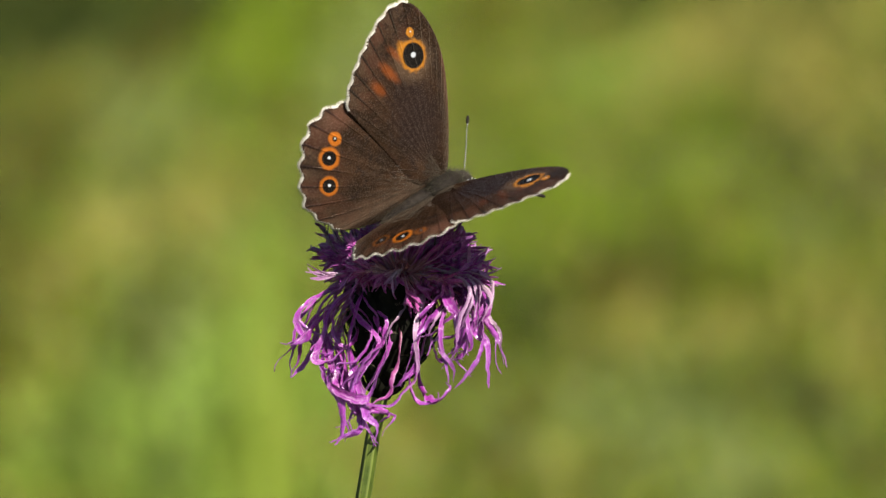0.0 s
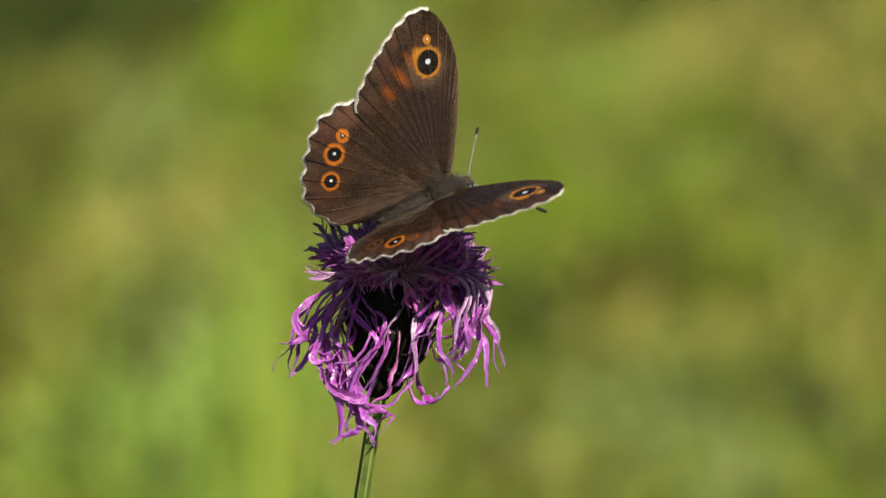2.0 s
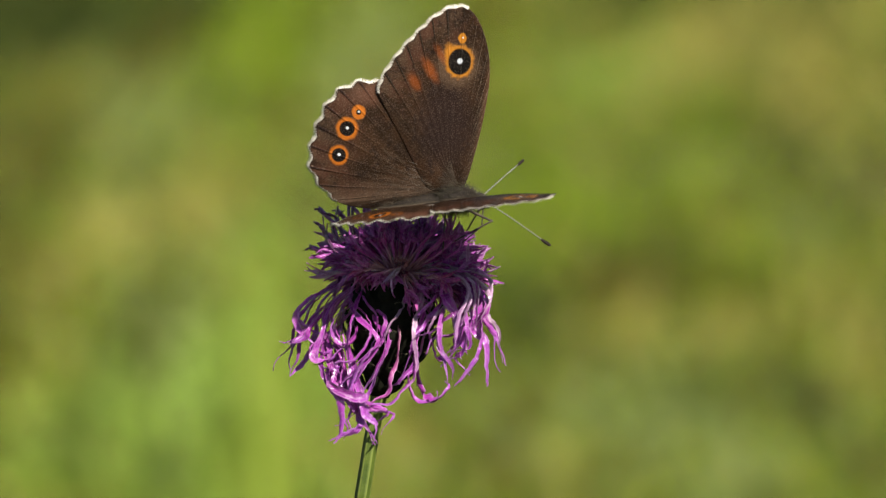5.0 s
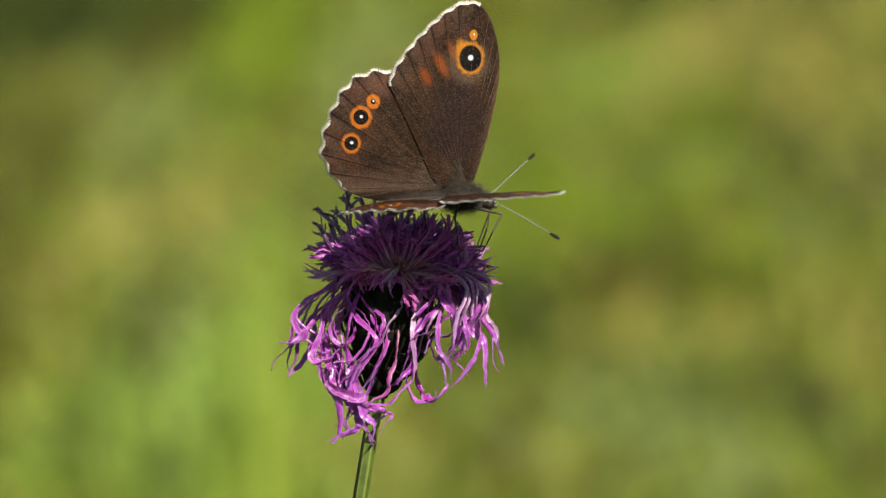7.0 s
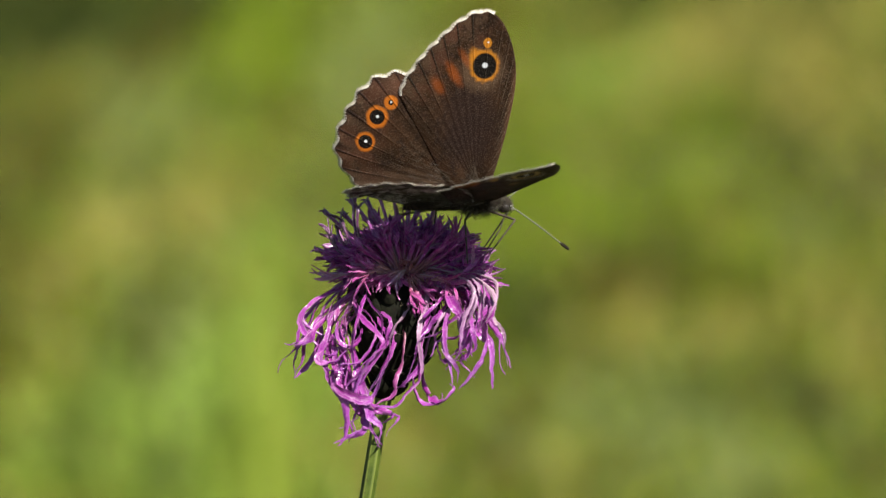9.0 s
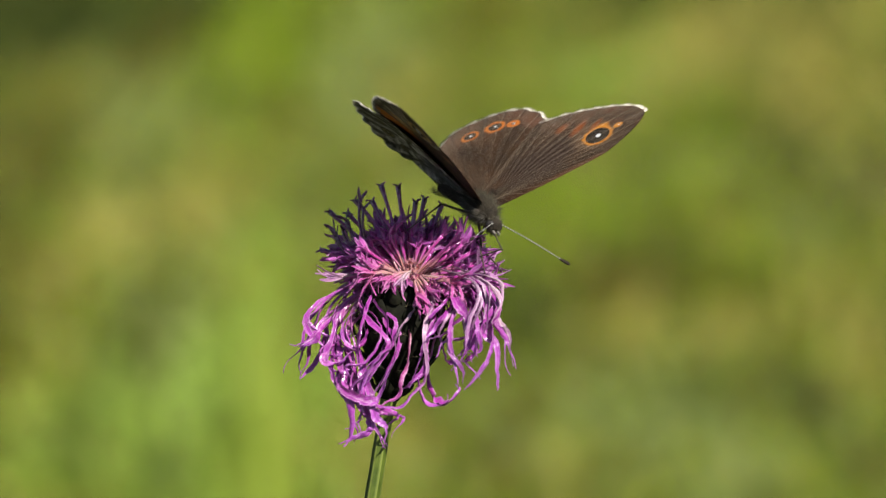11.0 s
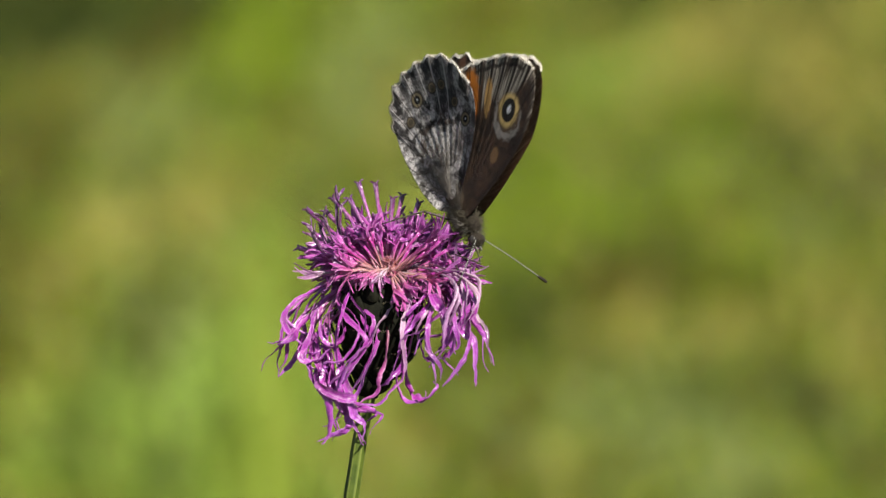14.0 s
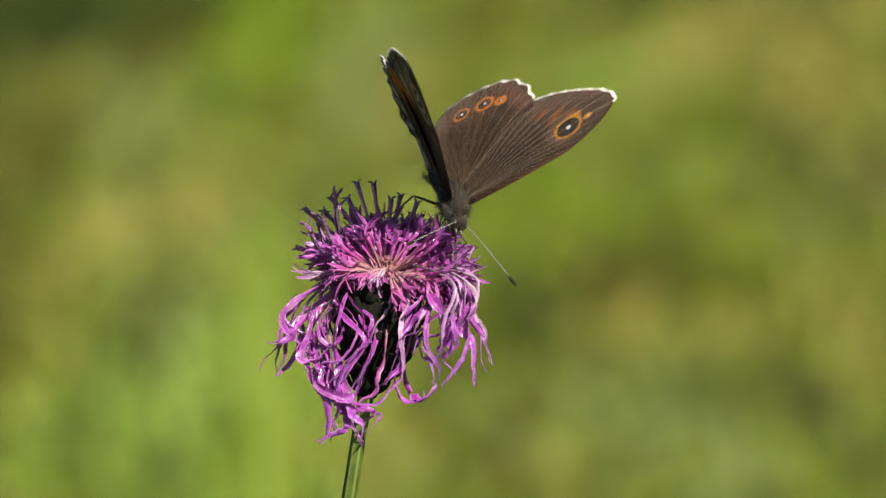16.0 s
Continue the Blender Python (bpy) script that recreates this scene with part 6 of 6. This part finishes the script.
    walk(moving["hind", 1], [
        (0.0, hinged(HIND, 1, 46.9, -2.6, 2.9)), (0.5, hinged(HIND, 1, 56.3, -2.2, 2.1)), (1.0, hinged(HIND, 1, 53.4, -1.8, 2.5)),
        (1.5, hinged(HIND, 1, 49.1, -1.5, 1.5)), (2.0, hinged(HIND, 1, 50.6, -1.8, 2.7)), (2.5, hinged(HIND, 1, 48.2, -1.6, 1.1)),
        (3.0, hinged(HIND, 1, 46.2, -2.7, 2.1)), (3.5, hinged(HIND, 1, 45.0, -2.7, 2.0)), (3.6, hinged(HIND, 1, 45.0, -2.7, 2.0)),
        (3.8, hinged(HIND, 1, 54.9, -2.9, 1.1)), (4.0, hinged(HIND, 1, 54.9, -2.9, 1.1)), (6.5, hinged(HIND, 1, 49.5, -3.4, 3.1)),
        (6.7, hinged(HIND, 1, 52.0, -1.5, -0.3)), (7.0, hinged(HIND, 1, 52.0, -1.5, -0.3)), (7.5, hinged(HIND, 1, 39.6, -1.7, 2.1)),
        (8.0, hinged(HIND, 1, 36.7, -3.2, 1.4)), (8.5, hinged(HIND, 1, 36.4, -2.4, 1.4)), (9.0, hinged(HIND, 1, 60.0, -1.5, 2.4)),
        (9.2, hinged(HIND, 1, 65.7, -0.9, -0.6)), (11.3, hinged(HIND, 1, 43.5, -1.2, 1.2)), (11.5, hinged(HIND, 1, 58.3, -0.1, 0.5)),
        (12.0, hinged(HIND, 1, 66.3, -2.4, 1.8)), (12.2, hinged(HIND, 1, 64.0, -2.4, 2.3)), (12.3, hinged(HIND, 1, 92.0, -0.7, 0.0)),
        (12.5, hinged(HIND, 1, 92.0, -0.7, 0.0)), (13.0, hinged(HIND, 1, 92.0, 0.2, 0.0)), (13.5, hinged(HIND, 1, 92.0, 0.4, 0.0)),
        (14.0, hinged(HIND, 1, 92.0, 0.2, 0.0)), (14.3, hinged(HIND, 1, 92.0, -0.1, 0.0)), (14.5, hinged(HIND, 1, 42.2, -5.7, -6.4)),
        (14.6, hinged(HIND, 1, 42.2, -5.7, -6.4)), (14.7, hinged(HIND, 1, 55.5, -1.7, -0.1)), (14.9, hinged(HIND, 1, 58.6, -0.6, -0.4)),
        (15.0, hinged(HIND, 1, 58.6, -0.6, -0.4)), (15.2, hinged(HIND, 1, 58.6, -0.6, -0.4)), (15.3, hinged(HIND, 1, 50.5, -1.7, -0.1)),
        (15.5, hinged(HIND, 1, 50.5, -1.7, -0.1)), (16.0, hinged(HIND, 1, 61.7, -5.6, -4.5)),
    ])
    walk(moving["fore", -1], [
        (0.0, hinged(FORE, -1, 53.9, 2.9, 0.3)), (0.5, hinged(FORE, -1, 61.5, 2.3, 2.3)), (1.0, hinged(FORE, -1, 55.0, 2.5, 1.0)),
        (1.5, hinged(FORE, -1, 56.5, 2.6, 1.1)), (2.0, hinged(FORE, -1, 56.2, 2.8, 1.7)), (2.5, hinged(FORE, -1, 55.2, 2.8, 1.1)),
        (3.0, hinged(FORE, -1, 49.5, 3.0, 3.0)), (3.5, hinged(FORE, -1, 46.5, 4.3, 2.4)), (3.6, hinged(FORE, -1, 46.5, 4.3, 2.4)),
        (3.8, hinged(FORE, -1, 50.3, 4.5, 0.4)), (4.0, hinged(FORE, -1, 50.3, 4.5, 0.4)), (6.5, hinged(FORE, -1, 51.0, 5.3, 3.8)),
        (6.7, hinged(FORE, -1, 48.1, 3.8, 0.9)), (7.0, hinged(FORE, -1, 48.1, 3.8, 0.9)), (7.5, hinged(FORE, -1, 42.3, 4.8, 0.6)),
        (8.0, hinged(FORE, -1, 41.0, 4.5, 0.6)), (8.5, hinged(FORE, -1, 41.4, 3.6, -0.4)), (9.0, hinged(FORE, -1, 60.4, 2.7, 5.8)),
        (9.2, hinged(FORE, -1, 58.0, 2.2, 5.5)), (11.3, hinged(FORE, -1, 30.9, 2.9, 2.4)), (11.5, hinged(FORE, -1, 54.8, 4.2, 7.8)),
        (12.0, hinged(FORE, -1, 52.4, 3.1, 6.5)), (12.2, hinged(FORE, -1, 53.6, 3.0, 6.6)), (12.3, hinged(FORE, -1, 92.6, -2.9, 2.4)),
        (12.5, hinged(FORE, -1, 92.6, -2.9, 2.4)), (13.0, hinged(FORE, -1, 92.6, -5.6, 2.7)), (13.5, hinged(FORE, -1, 92.7, -4.2, 1.7)),
        (14.0, hinged(FORE, -1, 92.6, -5.2, 2.8)), (14.3, hinged(FORE, -1, 92.6, -4.2, 2.0)), (14.5, hinged(FORE, -1, -1.2, -3.9, -7.4)),
        (14.6, hinged(FORE, -1, -1.2, -3.9, -7.4)), (14.7, hinged(FORE, -1, 51.4, 0.7, 6.9)), (14.9, hinged(FORE, -1, 56.5, 1.5, 2.2)),
        (15.0, hinged(FORE, -1, 56.5, 1.5, 2.2)), (15.2, hinged(FORE, -1, 56.5, 1.5, 2.2)), (15.3, hinged(FORE, -1, 42.4, 0.7, 6.9)),
        (15.5, hinged(FORE, -1, 42.4, 0.7, 6.9)), (16.0, hinged(FORE, -1, 49.2, -0.1, 7.0)),
    ])
    walk(moving["hind", -1], [
        (0.0, hinged(HIND, -1, 53.5, -2.1, -1.0)), (0.5, hinged(HIND, -1, 61.3, -2.4, -0.4)), (1.0, hinged(HIND, -1, 54.6, -2.4, -0.8)),
        (1.5, hinged(HIND, -1, 57.1, -1.2, -0.0)), (2.0, hinged(HIND, -1, 56.2, -2.2, 1.1)), (2.5, hinged(HIND, -1, 55.4, -2.3, 0.8)),
        (3.0, hinged(HIND, -1, 48.8, -2.3, 0.7)), (3.5, hinged(HIND, -1, 46.1, -1.6, 0.6)), (3.6, hinged(HIND, -1, 46.1, -1.6, 0.6)),
        (3.8, hinged(HIND, -1, 48.8, -2.0, 0.0)), (4.0, hinged(HIND, -1, 48.8, -2.0, 0.0)), (6.5, hinged(HIND, -1, 50.3, -1.7, 1.8)),
        (6.7, hinged(HIND, -1, 46.5, -2.3, 0.5)), (7.0, hinged(HIND, -1, 46.5, -2.3, 0.5)), (7.5, hinged(HIND, -1, 42.2, -2.6, 0.0)),
        (8.0, hinged(HIND, -1, 41.1, -2.9, 1.1)), (8.5, hinged(HIND, -1, 41.6, -2.4, 1.3)), (9.0, hinged(HIND, -1, 56.9, -1.4, -5.4)),
        (9.2, hinged(HIND, -1, 54.5, -0.8, -5.8)), (11.3, hinged(HIND, -1, 30.6, -0.2, 2.7)), (11.5, hinged(HIND, -1, 54.4, -1.7, -1.9)),
        (12.0, hinged(HIND, -1, 51.8, -1.1, -2.8)), (12.2, hinged(HIND, -1, 52.9, -0.9, -4.0)), (12.3, hinged(HIND, -1, 90.6, 1.0, 2.5)),
        (12.5, hinged(HIND, -1, 90.6, 1.0, 2.5)), (13.0, hinged(HIND, -1, 90.5, 1.9, 2.9)), (13.5, hinged(HIND, -1, 90.7, 2.1, 1.8)),
        (14.0, hinged(HIND, -1, 90.4, 1.9, 3.5)), (14.3, hinged(HIND, -1, 90.6, 1.6, 2.4)), (14.5, hinged(HIND, -1, 2.0, -7.7, -7.1)),
        (14.6, hinged(HIND, -1, 2.0, -7.7, -7.1)), (14.7, hinged(HIND, -1, 51.1, -0.1, 2.2)), (14.9, hinged(HIND, -1, 56.0, -0.6, -5.1)),
        (15.0, hinged(HIND, -1, 56.0, -0.6, -5.1)), (15.2, hinged(HIND, -1, 56.0, -0.6, -5.1)), (15.3, hinged(HIND, -1, 42.1, -0.1, 2.2)),
        (15.5, hinged(HIND, -1, 42.1, -0.1, 2.2)), (16.0, hinged(HIND, -1, 47.0, 0.0, 0.3)),
    ])
    walk(moving["antenna", 1], [
        (0.0, feeler(1, 47.0, -9.5)), (0.5, feeler(1, 45.6, -16.2)), (1.0, feeler(1, 44.6, -12.9)),
        (1.5, feeler(1, 43.5, -11.9)), (2.0, feeler(1, 45.7, -16.1)), (2.5, feeler(1, 43.1, -13.1)),
        (3.0, feeler(1, 41.8, -12.1)), (3.5, feeler(1, 37.3, -13.6)), (3.6, feeler(1, 37.3, -13.6)),
        (3.8, feeler(1, 40.4, -4.8)), (4.0, feeler(1, 40.4, -4.8)), (6.5, feeler(1, 38.1, -14.3)),
        (6.7, feeler(1, 38.8, 3.9)), (7.0, feeler(1, 38.8, 3.9)), (7.5, feeler(1, 40.8, -4.5)),
        (8.0, feeler(1, 39.2, -10.2)), (8.5, feeler(1, 38.8, -12.3)), (9.0, feeler(1, 43.9, -6.0)),
        (9.2, feeler(1, 32.6, -4.2)), (11.3, feeler(1, 51.1, -13.6)), (11.5, feeler(1, 50.3, -17.2)),
        (12.0, feeler(1, 50.1, -10.9)), (12.2, feeler(1, 49.5, -10.6)), (12.3, feeler(1, 49.6, -12.2)),
        (12.5, feeler(1, 49.6, -12.2)), (13.0, feeler(1, 39.9, -10.6)), (13.5, feeler(1, 55.8, -16.0)),
        (14.0, feeler(1, 52.3, -14.5)), (14.3, feeler(1, 55.9, -14.1)), (14.5, feeler(1, 42.1, 3.2)),
        (14.6, feeler(1, 42.1, 3.2)), (14.7, feeler(1, 47.0, -6.0)), (14.9, feeler(1, 54.9, -9.3)),
        (15.0, feeler(1, 54.9, -9.3)), (15.2, feeler(1, 54.9, -9.3)), (15.3, feeler(1, 54.7, -19.2)),
        (15.5, feeler(1, 54.7, -19.2)), (16.0, feeler(1, 46.1, -17.4)),
    ])
    walk(moving["antenna", -1], [
        (0.0, feeler(-1, -43.9, -6.0)), (0.5, feeler(-1, -52.4, 2.2)), (1.0, feeler(-1, -51.5, 1.1)),
        (1.5, feeler(-1, -47.1, 5.8)), (2.0, feeler(-1, -50.7, 2.1)), (2.5, feeler(-1, -50.1, 2.3)),
        (3.0, feeler(-1, -43.7, -12.8)), (3.5, feeler(-1, -52.2, 2.4)), (3.6, feeler(-1, -52.2, 2.4)),
        (3.8, feeler(-1, -52.0, -0.1)), (4.0, feeler(-1, -52.0, -0.1)), (6.5, feeler(-1, -46.0, -10.1)),
        (6.7, feeler(-1, -49.2, 3.0)), (7.0, feeler(-1, -49.2, 3.0)), (7.5, feeler(-1, -47.4, 1.5)),
        (8.0, feeler(-1, -46.8, -10.7)), (8.5, feeler(-1, -48.3, -6.7)), (9.0, feeler(-1, -50.9, 2.1)),
        (9.2, feeler(-1, -48.8, 1.4)), (11.3, feeler(-1, -49.7, -5.4)), (11.5, feeler(-1, -49.1, -8.1)),
        (12.0, feeler(-1, -43.9, -6.0)), (12.2, feeler(-1, -43.9, -6.0)), (12.3, feeler(-1, -43.9, -6.0)),
        (12.5, feeler(-1, -43.9, -6.0)), (13.0, feeler(-1, -43.9, -6.0)), (13.5, feeler(-1, -43.9, -6.0)),
        (14.0, feeler(-1, -43.9, -6.0)), (14.3, feeler(-1, -43.9, -6.0)), (14.5, feeler(-1, -43.9, -6.0)),
        (14.6, feeler(-1, -43.9, -6.0)), (14.7, feeler(-1, -46.5, -10.1)), (14.9, feeler(-1, -43.9, -6.0)),
        (15.0, feeler(-1, -43.9, -6.0)), (15.2, feeler(-1, -43.9, -6.0)), (15.3, feeler(-1, -46.5, -10.1)),
        (15.5, feeler(-1, -46.5, -10.1)), (16.0, feeler(-1, -52.5, -12.6)),
    ])
    def swayed(t, point):
        """Where a point of the resting plant is at t."""
        later = next((k for k, row in enumerate(plant_rows) if row[0] >= t), len(plant_rows) - 1)
        (t0, m0), (t1, m1) = plant_rows[max(0, later - 1)], plant_rows[later]
        local = point - STEM_FOOT
        return (m0 @ local).lerp(m1 @ local, (t - t0) / (t1 - t0) if t1 > t0 else 0.0)

    # legs and drinking tube reach from the body to the florets
    for key, hip in HIPS.items():
        thigh, shin = [], []
        for t, m in fly_rows:
            foot = m.inverted() @ swayed(t, stage(*(FEET_EARLY if t < 5 else FEET_FIRST if t < 10 else FEET_THEN)[key]))
            knee = Vector((0.9, 0.3 * key[0], 0.3)) if t < 10 and key[1] == 0 else Vector((-0.5, 0.4 * key[0], 0.9)) if t < 10 or key[1] == 1 else Vector((-0.9, -0.3 * key[0], 0.1))
            a, b = limb(Vector(hip) * MM, foot, FEMUR, SHIN, knee)
            thigh.append((t, a))
            shin.append((t, b))
        walk(moving["femur", key], thigh)
        walk(moving["shin", key], shin)
    one, two = [], []
    for t, m in fly_rows:
        foot = m.inverted() @ swayed(t, stage(*(SIP_EARLY if t < 5 else SIP_FIRST if t < 10 else SIP_THEN)))
        a, b = limb(Vector((4.9, 0, -2.4)) * MM, foot, SIP_A, SIP_B, Vector((1, 0, 0.2)))
        one.append((t, a))
        two.append((t, b))
    walk(moving["proboscis_root"], one)
    walk(moving["proboscis_tip"], two)


build_ground()
build_meadow()
plant = build_knapweed()
fly, moving = build_butterfly()
motions()
